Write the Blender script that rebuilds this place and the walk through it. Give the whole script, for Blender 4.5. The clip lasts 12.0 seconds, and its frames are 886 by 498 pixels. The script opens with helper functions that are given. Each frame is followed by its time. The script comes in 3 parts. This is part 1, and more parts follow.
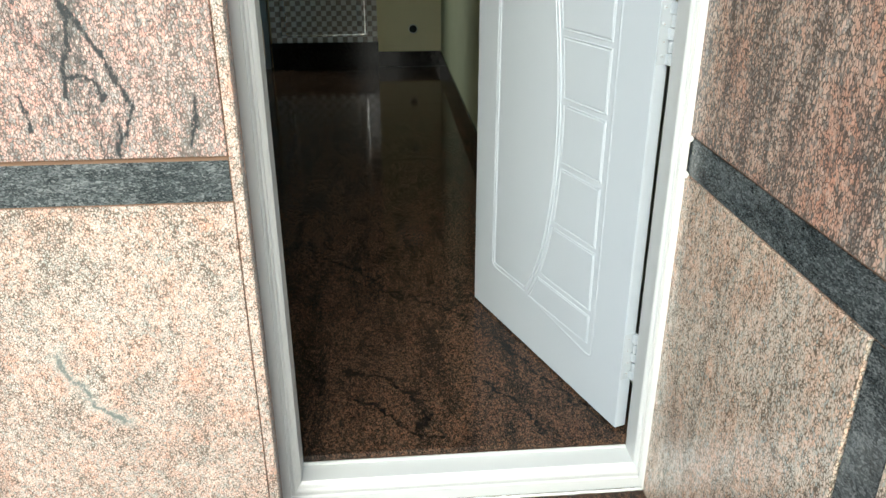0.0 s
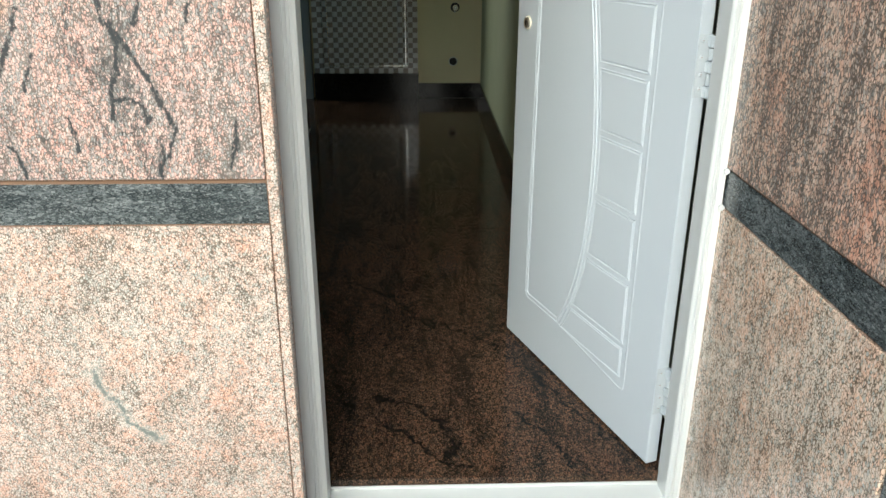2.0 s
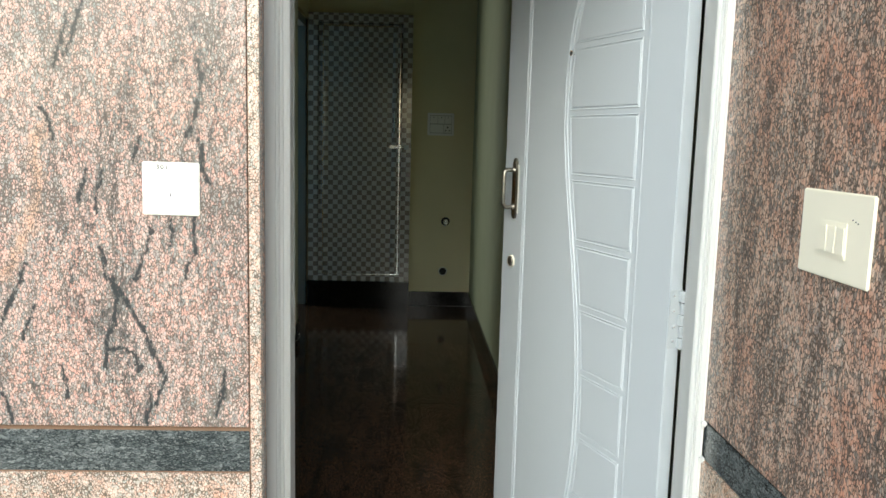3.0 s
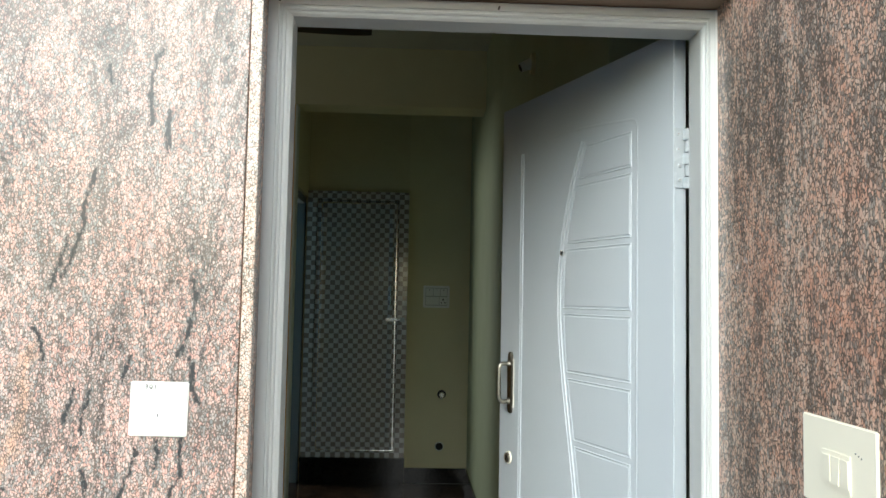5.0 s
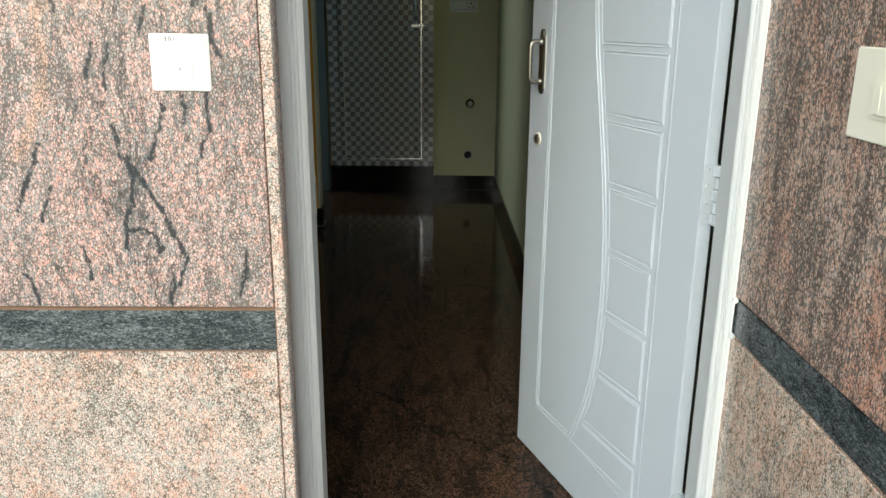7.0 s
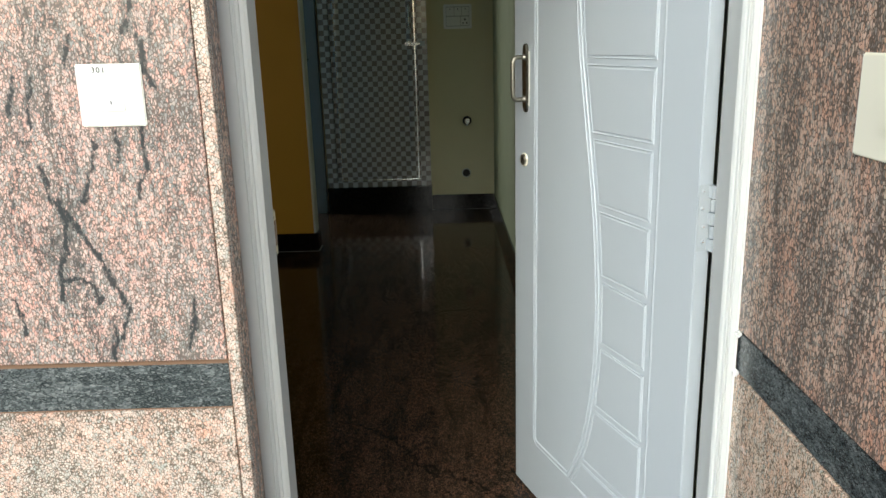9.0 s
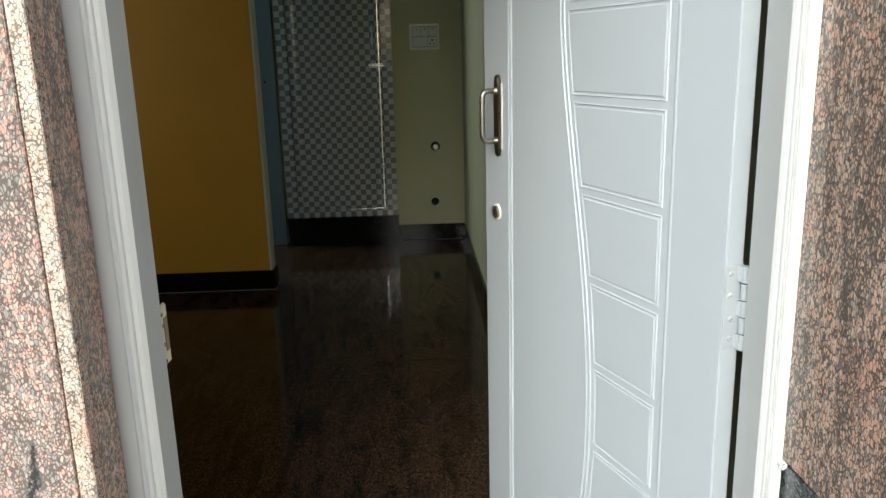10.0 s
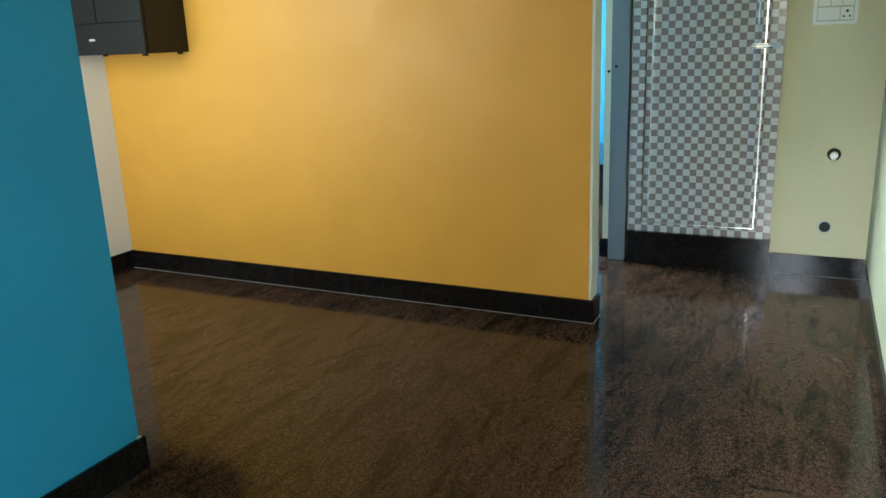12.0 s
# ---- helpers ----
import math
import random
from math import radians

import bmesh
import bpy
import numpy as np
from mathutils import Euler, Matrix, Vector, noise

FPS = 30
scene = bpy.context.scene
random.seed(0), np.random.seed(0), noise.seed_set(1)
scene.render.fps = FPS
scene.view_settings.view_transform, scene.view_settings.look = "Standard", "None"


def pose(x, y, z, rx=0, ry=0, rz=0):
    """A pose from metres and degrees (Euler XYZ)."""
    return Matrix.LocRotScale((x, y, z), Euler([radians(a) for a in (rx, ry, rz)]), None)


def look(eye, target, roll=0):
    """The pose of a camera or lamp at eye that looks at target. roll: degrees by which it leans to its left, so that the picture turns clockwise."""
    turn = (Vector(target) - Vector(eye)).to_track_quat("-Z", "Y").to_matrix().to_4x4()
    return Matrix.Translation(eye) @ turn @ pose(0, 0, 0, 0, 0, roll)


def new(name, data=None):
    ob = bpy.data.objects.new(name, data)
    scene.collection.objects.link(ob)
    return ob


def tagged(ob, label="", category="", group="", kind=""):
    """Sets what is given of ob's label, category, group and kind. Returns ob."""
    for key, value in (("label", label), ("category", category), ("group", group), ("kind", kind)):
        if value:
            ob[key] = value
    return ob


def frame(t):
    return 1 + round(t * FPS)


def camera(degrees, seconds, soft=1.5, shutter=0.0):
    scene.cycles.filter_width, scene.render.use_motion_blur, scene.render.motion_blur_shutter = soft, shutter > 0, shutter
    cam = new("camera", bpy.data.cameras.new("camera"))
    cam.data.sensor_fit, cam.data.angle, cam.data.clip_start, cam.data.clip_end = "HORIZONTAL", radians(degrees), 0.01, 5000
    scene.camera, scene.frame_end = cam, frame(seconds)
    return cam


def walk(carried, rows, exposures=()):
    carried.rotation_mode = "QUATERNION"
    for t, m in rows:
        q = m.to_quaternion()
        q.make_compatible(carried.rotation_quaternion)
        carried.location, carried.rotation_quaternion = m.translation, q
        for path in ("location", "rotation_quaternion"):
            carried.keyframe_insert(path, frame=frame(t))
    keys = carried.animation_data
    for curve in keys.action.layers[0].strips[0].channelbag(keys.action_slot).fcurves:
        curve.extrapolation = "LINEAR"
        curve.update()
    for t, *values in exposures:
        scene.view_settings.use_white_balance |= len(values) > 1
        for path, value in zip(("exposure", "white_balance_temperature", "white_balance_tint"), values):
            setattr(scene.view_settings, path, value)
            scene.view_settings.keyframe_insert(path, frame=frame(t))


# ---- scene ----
cam = camera(59.5, 12.0)
PATH = [
    (0, (0.142, -1.311, 1.211), (0.293, 0.502, 0.379), -0.1),
    (0.5, (0.148, -1.309, 1.212), (0.285, 0.489, 0.345), -0.3),
    (1, (0.155, -1.313, 1.208), (0.278, 0.478, 0.325), -0.2),
    (1.5, (0.149, -1.324, 1.189), (0.224, 0.479, 0.328), 0.0),
    (2, (0.148, -1.322, 1.206), (0.209, 0.528, 0.448), 0.2),
    (2.5, (0.156, -1.338, 1.274), (0.227, 0.597, 0.773), 1.0),
    (3, (0.158, -1.338, 1.318), (0.243, 0.641, 1.039), 1.5),
    (3.5, (0.153, -1.335, 1.357), (0.24, 0.661, 1.274), 1.5),
    (5.3, (0.164, -1.326, 1.416), (0.246, 0.668, 1.548), 1.0),
    (5.5, (0.164, -1.321, 1.402), (0.234, 0.677, 1.451), 1.1),
    (6, (0.161, -1.308, 1.356), (0.199, 0.684, 1.181), 1.1),
    (6.5, (0.161, -1.299, 1.322), (0.189, 0.663, 0.938), 0.8),
    (7, (0.163, -1.296, 1.292), (0.185, 0.622, 0.726), 0.4),
    (7.2, (0.161, -1.297, 1.289), (0.184, 0.622, 0.726), 0.5),
    (8.8, (0.227, -1.215, 1.291), (0.198, 0.707, 0.741), -2.0),
    (9, (0.233, -1.163, 1.293), (0.23, 0.766, 0.766), -1.6),
    (9.5, (0.261, -0.98, 1.31), (0.359, 0.955, 0.816), -1.7),
    (10, (0.27, -0.802, 1.316), (0.339, 1.136, 0.829), -1.5),
    (10.5, (0.343, -0.538, 1.315), (0.256, 1.395, 0.808), -0.5),
    (11, (0.356, -0.3, 1.311), (0.088, 1.608, 0.777), -0.8),
    (11.5, (0.333, -0.062, 1.338), (-0.151, 1.802, 0.799), -2.5),
    (11.8, (0.329, 0.07, 1.358), (-0.362, 1.862, 0.826), -2.6),
    (12, (0.327, 0.14, 1.367), (-0.514, 1.876, 0.837), -2.2),
]
EXPO = [(0, 1.17, 6200, 0), (1.0, 1.2, 6150, 0), (1.8, 1.12, 6150, 0), (2.5, 0.95, 6200, 0), (5.5, 1.02, 5950, 0), (6.5, 0.75, 6150, 0), (7.0, 0.85, 6150, 0), (9, 0.92, 6150, 1), (10, 1.08, 6200, 2), (10.5, 1.3, 6450, 3), (11.0, 1.5, 6600, 3), (11.5, 1.9, 6300, 1), (12, 3.6, 5400, 2)]
walk(cam, [(t, look(eye, target, roll)) for t, eye, target, roll in PATH], EXPO)

# ---- light ----
world = bpy.data.worlds.new("sky")
scene.world = world
world.use_nodes = True
wn = world.node_tree.nodes
sky = wn.new("ShaderNodeTexSky")
sky.sky_type, sky.sun_disc = "NISHITA", False
sky.sun_elevation, sky.sun_rotation = radians(35), radians(197)
sky.air_density, sky.dust_density = 1.0, 3.0
world.node_tree.links.new(sky.outputs[0], wn["Background"].inputs[0])
wn["Background"].inputs[1].default_value = 0.15
sun_data = bpy.data.lights.new("sun", "SUN")
sun_data.energy, sun_data.angle, sun_data.color = 1.35, radians(50), (0.98, 0.985, 1.0)
sun = new("sun", sun_data)
sun.matrix_world = look((-2.8, -9, 6.5), (0, 0, 0))


def fill_light(name, m, w, h, energy):
    """An added area lamp that stands in for daylight from an unseen window."""
    d = bpy.data.lights.new(name, "AREA")
    d.shape, d.size, d.size_y, d.energy, d.color = "RECTANGLE", w, h, energy, (1.0, 0.97, 0.91)
    ob = new(name, d)
    ob.matrix_world = m
    return ob


# lamps added to brighten the hall and the inner room
fill_light("hall_fill_light", look((-2.74, 1.80, 1.55), (-2.6, 5.0, 1.5)), 1.5, 1.2, 3.3)
fill_light("room_fill_light", look((-3.62, 5.8, 1.5), (0, 5.8, 1.2)), 1.5, 1.1, 33)

# ---- materials ----
class Nodes:
    """A small builder for node materials."""

    def __init__(self, name):
        self.mat = bpy.data.materials.new(name)
        self.mat.use_nodes = True
        self.n, self.l = self.mat.node_tree.nodes, self.mat.node_tree.links
        self.bsdf = self.n["Principled BSDF"]

    def put(self, socket, value):
        if hasattr(value, "is_output"):
            self.l.new(value, socket)
        elif value is not None:
            socket.default_value = value

    def position(self, scale=(1, 1, 1), turn=(0, 0, 0), local=False):
        if local:
            src = self.n.new("ShaderNodeTexCoord").outputs["Object"]
        else:
            src = self.n.new("ShaderNodeNewGeometry").outputs["Position"]
        m = self.n.new("ShaderNodeMapping")
        m.inputs["Scale"].default_value = scale
        m.inputs["Rotation"].default_value = [radians(a) for a in turn]
        self.l.new(src, m.inputs["Vector"])
        return m.outputs[0]

    def noise(self, vec, scale, detail=3, rough=0.5, distortion=0.0):
        t = self.n.new("ShaderNodeTexNoise")
        self.put(t.inputs["Vector"], vec)
        for k, v in (("Scale", scale), ("Detail", detail), ("Roughness", rough), ("Distortion", distortion)):
            t.inputs[k].default_value = v
        return t.outputs["Fac"]

    def warp(self, vec, scale, amount):
        t = self.n.new("ShaderNodeTexNoise")
        self.put(t.inputs["Vector"], vec)
        t.inputs["Scale"].default_value = scale
        return self.vec("ADD", vec, self.vec("SCALE", self.vec("SUBTRACT", t.outputs["Color"], (0.5, 0.5, 0.5)), amount * 2))

    def voronoi(self, vec, scale):
        t = self.n.new("ShaderNodeTexVoronoi")
        self.put(t.inputs["Vector"], vec)
        t.inputs["Scale"].default_value = scale
        sep = self.n.new("ShaderNodeSeparateColor")
        self.put(sep.inputs[0], t.outputs["Color"])
        return sep.outputs

    def seam(self, vec, scale):
        t = self.n.new("ShaderNodeTexVoronoi")
        t.feature = "DISTANCE_TO_EDGE"
        self.put(t.inputs["Vector"], vec)
        t.inputs["Scale"].default_value = scale
        return t.outputs["Distance"]

    def checker(self, vec, scale, a, b):
        t = self.n.new("ShaderNodeTexChecker")
        self.put(t.inputs["Vector"], vec)
        t.inputs["Scale"].default_value = scale
        t.inputs["Color1"].default_value, t.inputs["Color2"].default_value = (*a, 1), (*b, 1)
        return t.outputs["Color"]

    def ramp(self, fac, stops):
        r = self.n.new("ShaderNodeValToRGB")
        e = r.color_ramp.elements
        while len(e) < len(stops):
            e.new(0.5)
        for el, (p, c) in zip(e, stops):
            el.position = p
            el.color = (*c, 1) if isinstance(c, tuple) else (c, c, c, 1)
        self.put(r.inputs[0], fac)
        return r.outputs[0]

    def mix(self, fac, a, b, blend="MIX"):
        m = self.n.new("ShaderNodeMix")
        m.data_type, m.blend_type = "RGBA", blend
        self.put(m.inputs[0], fac)
        self.put(m.inputs[6], (*a, 1) if isinstance(a, tuple) else a)
        self.put(m.inputs[7], (*b, 1) if isinstance(b, tuple) else b)
        return m.outputs[2]

    def math(self, op, a, b=0.0):
        m = self.n.new("ShaderNodeMath")
        m.operation = op
        self.put(m.inputs[0], a)
        self.put(m.inputs[1], b)
        return m.outputs[0]

    def vec(self, op, a, b=None, out=0):
        m = self.n.new("ShaderNodeVectorMath")
        m.operation = op
        self.put(m.inputs[0], a)
        if b is not None:
            self.put(m.inputs[3] if op == "SCALE" else m.inputs[1], b)
        return m.outputs[out]

    def strokes(self, lines, flat, wobble):
        """How far a place lies from the nearest of some natural vein lines, each (half width, points...), in metres."""
        wob = self.n.new("ShaderNodeTexNoise")
        wob.inputs["Scale"].default_value, wob.inputs["Detail"].default_value = 70, 5
        pos = self.position(flat)
        self.put(wob.inputs["Vector"], pos)
        pos = self.vec("ADD", pos, self.vec("SCALE", self.vec("SUBTRACT", wob.outputs["Color"], (0.5, 0.5, 0.5)), wobble))
        slow = self.n.new("ShaderNodeTexNoise")
        slow.inputs["Scale"].default_value, slow.inputs["Detail"].default_value = 16, 4
        self.put(slow.inputs["Vector"], pos)
        pos = self.vec("ADD", pos, self.vec("SCALE", self.vec("SUBTRACT", slow.outputs["Color"], (0.5, 0.5, 0.5)), wobble * 2.5))
        pos = self.vec("MULTIPLY", pos, flat)
        best = None
        for w, *pts in lines:
            for a, b in zip(pts, pts[1:]):
                a3 = Vector((a[0], 0, a[1])) if flat[2] else Vector((a[0], a[1], 0))
                b3 = Vector((b[0], 0, b[1])) if flat[2] else Vector((b[0], b[1], 0))
                ab = b3 - a3
                pa = self.vec("SUBTRACT", pos, tuple(a3))
                h = self.n.new("ShaderNodeMath")
                h.operation, h.use_clamp = "MULTIPLY", True
                self.put(h.inputs[0], self.vec("DOT_PRODUCT", pa, tuple(ab), 1))
                h.inputs[1].default_value = 1 / ab.length_squared
                d = self.vec("LENGTH", self.vec("SUBTRACT", pa, self.vec("SCALE", tuple(ab), h.outputs[0])), None, 1)
                d = self.math("SUBTRACT", d, w * 0.35)
                best = d if best is None else self.math("MINIMUM", best, d)
        return self.math("MAXIMUM", best, 0.0)

    def bump(self, height, strength, distance):
        b = self.n.new("ShaderNodeBump")
        b.inputs["Strength"].default_value, b.inputs["Distance"].default_value = strength, distance
        self.put(b.inputs["Height"], height)
        self.l.new(b.outputs[0], self.bsdf.inputs["Normal"])

    def done(self, colour, rough=0.5, metal=0.0, spec=None):
        self.put(self.bsdf.inputs["Base Color"], (*colour, 1) if isinstance(colour, tuple) else colour)
        self.put(self.bsdf.inputs["Roughness"], rough)
        self.bsdf.inputs["Metallic"].default_value = metal
        if spec is not None:
            self.bsdf.inputs["Specular IOR Level"].default_value = spec
        return self.mat


def granite(name, tones, edge_tone, grain=190, turn=(0, 0, 0), grain_stretch=(1, 1, 0.75), stretch=(7, 7, 2), edge=0.0, streaks=0.5,
            grey=(0.24, 0.26, 0.25), pale=(0.7, 0.62, 0.53), pink=(0.6, 0.3, 0.22), clouds=0.4, blush=0.4, rough=0.2, spec=0.5,
            strokes=(), flat=(1, 0, 1), vein=(0.035, 0.04, 0.042), halo=0.45, fine=0.6, wobble=0.018, tint_grey=0.12, rust=()):
    """Polished granite: crystals of several tones with thin dark seams, broken streaks along the grain, soft clouds and vein lines."""
    k = Nodes(name)
    gp = k.position(grain_stretch, turn)
    gw = k.warp(gp, grain * 0.4, 1.0 / grain)
    cell, tint, third = k.voronoi(gw, grain)
    seam = k.seam(gw, grain)
    brk = k.noise(gp, grain * 0.30, 3, 0.7)
    speck = k.noise(gp, grain * 1.1, 3, 0.7)
    q = k.position(stretch, turn)
    streak = k.noise(q, 2.2, 6, 0.72, 0.5)
    mass = k.ramp(streak, [(0.48, 0.0), (0.62, 1.0)])
    # crystals
    colour = k.ramp(cell, list(zip((0.0, 0.3, 0.6, 0.85), tones)))
    big = k.noise(k.position((1, 1, 0.8), turn), 4.5, 5, 0.62)
    colour = k.mix(k.math("MULTIPLY", k.ramp(big, [(0.46, 0.0), (0.64, 1.0)]), clouds), colour, pale)
    red = k.noise(k.position((1, 1, 0.6), turn), 9, 5, 0.7, 0.4)
    colour = k.mix(k.math("MULTIPLY", k.math("MULTIPLY", k.ramp(red, [(0.47, 0.0), (0.62, 1.0)]), blush), k.ramp(tint, [(0.3, 1.0), (0.8, 0.35)])), colour, pink)
    colour = k.mix(k.math("MULTIPLY", mass, k.ramp(tint, [(0.35, min(1.0, streaks)), (0.8, 0.15)])), colour, grey)
    colour = k.mix(k.ramp(third, [(0.93 - tint_grey, 0.0), (0.95 - tint_grey, 0.75)]), colour, grey)
    if rust:
        r = k.math("ADD", k.strokes(rust, flat, 0.03), k.math("MULTIPLY", k.math("SUBTRACT", brk, 0.5), 0.03))
        colour = k.mix(k.ramp(r, [(0.0, 0.55), (0.018, 0.0)]), colour, (0.62, 0.36, 0.22))
    # thin seams between the crystals, wide and joined inside the streaks
    m = k.math("SUBTRACT", seam, k.math("MULTIPLY", k.math("SUBTRACT", brk, 0.48), 0.4))
    m = k.math("SUBTRACT", m, k.math("MULTIPLY", k.math("SUBTRACT", speck, 0.5), 0.5))
    m = k.math("SUBTRACT", m, k.math("MULTIPLY", mass, 0.11 * streaks))
    dark = k.ramp(m, [(edge, 1.0), (edge + 0.06, 0.45), (edge + 0.13, 0.0)])
    colour = k.mix(k.math("MULTIPLY", dark, 0.92), colour, edge_tone)
    # fine vein threads along the grain
    thread = k.math("ABSOLUTE", k.math("SUBTRACT", k.noise(k.position(tuple(1.7 * v for v in stretch), turn), 1.2, 6, 0.68, 0.6), 0.5))
    ragged = k.ramp(k.noise(gp, grain * 0.5, 3, 0.6), [(0.46, 1.0), (0.64, 0.15)])
    where = k.ramp(k.noise(k.position((1.4, 1.4, 0.6), turn), 2.6, 3, 0.6), [(0.42, 0.0), (0.54, 1.0)])
    lines = k.math("MULTIPLY", k.math("MULTIPLY", k.ramp(thread, [(0.0, 1.0), (0.028, 0.0)]), where), ragged)
    colour = k.mix(k.math("MULTIPLY", lines, fine), colour, vein)
    if strokes:
        d = k.strokes(strokes, flat, wobble)
        ring = k.math("MULTIPLY", k.ramp(d, [(0.0, 1.0), (0.022, 0.0)]), k.ramp(speck, [(0.42, 0.2), (0.58, 1.0)]))
        colour = k.mix(k.math("MULTIPLY", ring, halo), colour, grey)
        core = k.math("ADD", d, k.math("MULTIPLY", k.math("SUBTRACT", speck, 0.5), 0.014))
        core = k.math("ADD", core, k.math("MULTIPLY", k.math("SUBTRACT", brk, 0.52), 0.022))
        colour = k.mix(k.ramp(core, [(0.0, 0.95), (0.0012, 0.8), (0.0036, 0.0)]), colour, vein)
    k.bump(speck, 0.02, 0.001)
    wear = k.noise(k.position(), 14, 4, 0.6)
    return k.done(colour, k.ramp(wear, [(0.3, rough * 0.75), (0.7, rough * 1.4)]), spec=spec)


def paint(name, colour, rough=0.55, tone=0.1, bump=0.12, scale=60, spec=None):
    """Wall paint with soft uneven tone and a fine roller texture."""
    k = Nodes(name)
    soft = k.noise(k.position(), 2.2, 4, 0.55)
    fine = k.noise(k.position(), scale, 4, 0.6)
    c = k.mix(k.math("MULTIPLY", k.ramp(soft, [(0.35, 0.0), (0.7, 1.0)]), tone), colour, tuple(v * 0.6 for v in colour))
    k.bump(fine, bump, 0.002)
    return k.done(c, k.ramp(soft, [(0.3, rough * 0.85), (0.7, min(1, rough * 1.15))]), spec=spec)


def metal(name, colour, rough):
    k = Nodes(name)
    n = k.noise(k.position(), 260, 3, 0.6)
    c = k.mix(k.math("MULTIPLY", k.ramp(n, [(0.5, 0.0), (0.75, 1.0)]), 0.10), colour, tuple(v * 0.5 for v in colour))
    return k.done(c, k.ramp(n, [(0.3, rough * 0.7), (0.7, rough * 1.5)]), 1.0)


VEINS_UPPER = [
    (0.004, (-0.372, 1.118), (-0.367, 1.074), (-0.344, 1.05), (-0.35, 1.0), (-0.367, 0.939), (-0.373, 0.908)),
    (0.004, (-0.344, 1.05), (-0.316, 1.0), (-0.289, 0.94), (-0.268, 0.894), (-0.287, 0.837)), (0.003, (-0.296, 0.858), (-0.3, 0.801)),
    (0.003, (-0.367, 0.939), (-0.323, 0.935), (-0.309, 0.904)), (0.004, (-0.204, 1.305), (-0.2, 1.258), (-0.184, 1.237)),
    (0.003, (-0.288, 1.159), (-0.299, 1.1), (-0.314, 1.07)), (0.002, (-0.254, 1.174), (-0.255, 1.121)), (0.003, (-0.219, 1.175), (-0.212, 1.122), (-0.228, 1.072)),
    (0.004, (-0.5, 1.086), (-0.521, 1.037), (-0.548, 0.976)), (0.003, (-0.554, 0.855), (-0.535, 0.808)), (0.003, (-0.162, 0.906), (-0.167, 0.87), (-0.178, 0.818)),
    (0.002, (-0.459, 1.354), (-0.446, 1.304)), (0.003, (-0.198, 1.44), (-0.203, 1.366), (-0.22, 1.314)), (0.002, (-0.489, 1.017), (-0.506, 0.957)),
    (0.002, (-0.394, 1.253), (-0.405, 1.205)), (0.002, (-0.365, 1.25), (-0.379, 1.178)), (0.002, (-0.445, 0.907), (-0.436, 0.856)),
    (0.003, (-0.276, 1.833), (-0.284, 1.761), (-0.287, 1.703)), (0.004, (-0.257, 1.723), (-0.252, 1.656)), (0.003, (-0.374, 1.624), (-0.394, 1.518), (-0.42, 1.442)),
    (0.002, (-0.356, 1.807), (-0.35, 1.773)), (0.002, (-0.413, 1.508), (-0.438, 1.422)), (0.002, (-0.299, 1.311), (-0.307, 1.264)),
]
RUST_UPPER = [(0.004, (-0.467, 1.32), (-0.465, 1.275), (-0.487, 1.16), (-0.53, 1.075))]
VEINS_LOWER = [(0.004, (-0.486, 0.418), (-0.461, 0.346), (-0.428, 0.291), (-0.380, 0.254))]
VEINS_FLOOR = [
    (0.006, (0.132, 1.036), (0.224, 0.949), (0.314, 0.903), (0.397, 0.787), (0.485, 0.63), (0.596, 0.405), (0.656, 0.276)),
    (0.007, (0.051, 0.387), (0.139, 0.337), (0.213, 0.217), (0.282, 0.225)),
    (0.009, (0.213, 0.217), (0.239, 0.306), (0.207, 0.394), (0.126, 0.507), (0.017, 0.523)),
    (0.005, (0.402, 0.446), (0.484, 0.336), (0.532, 0.205)), (0.006, (-0.117, 0.721), (-0.078, 0.536), (-0.025, 0.423)),
    (0.005, (-0.071, 1.275), (0.054, 1.173), (0.187, 0.951)),
    (0.004, (-2.281, 2.396), (-2.198, 2.588), (-2.107, 2.834), (-2.112, 3.058), (-1.990, 3.229), (-1.930, 3.404), (-1.786, 3.577)),
    (0.004, (-0.704, 2.627), (-0.604, 2.730), (-0.507, 2.822)),
    (0.003, (-1.676, 2.248), (-1.535, 2.424)),
    (0.004, (0.224, 2.429), (0.353, 2.430), (0.445, 2.396)),
    (0.003, (-0.333, 2.294), (-0.309, 2.551), (-0.320, 2.840), (-0.255, 3.155)),
    (0.003, (-1.572, 2.720), (-1.469, 2.934), (-1.255, 3.205)),
]
SEAM = (0.12, 0.10, 0.085)
granite_upper = granite("granite_upper", ((0.60, 0.33, 0.27), (0.68, 0.42, 0.35), (0.66, 0.49, 0.42), (0.34, 0.32, 0.30)), SEAM, grain=250, turn=(0, 20, 0), streaks=0.8, fine=0.85, strokes=VEINS_UPPER, rust=RUST_UPPER, pale=(0.63, 0.585, 0.555), clouds=0.3, pink=(0.66, 0.37, 0.31), blush=0.5, halo=0.22, wobble=0.014, grain_stretch=(1.1, 1.1, 0.62), spec=0.35, edge=0.03)
granite_lower = granite("granite_lower", ((0.66, 0.415, 0.325), (0.73, 0.52, 0.425), (0.73, 0.61, 0.52), (0.52, 0.46, 0.41)), (0.11, 0.09, 0.07), grain=250, turn=(0, -30, 0), stretch=(4, 4, 3), streaks=0.5, fine=0.25, grey=(0.42, 0.44, 0.40), strokes=VEINS_LOWER, vein=(0.16, 0.18, 0.165), clouds=0.3, pale=(0.74, 0.67, 0.59), blush=0.7, pink=(0.66, 0.34, 0.23), halo=0.8, tint_grey=0.05, edge=0.015)
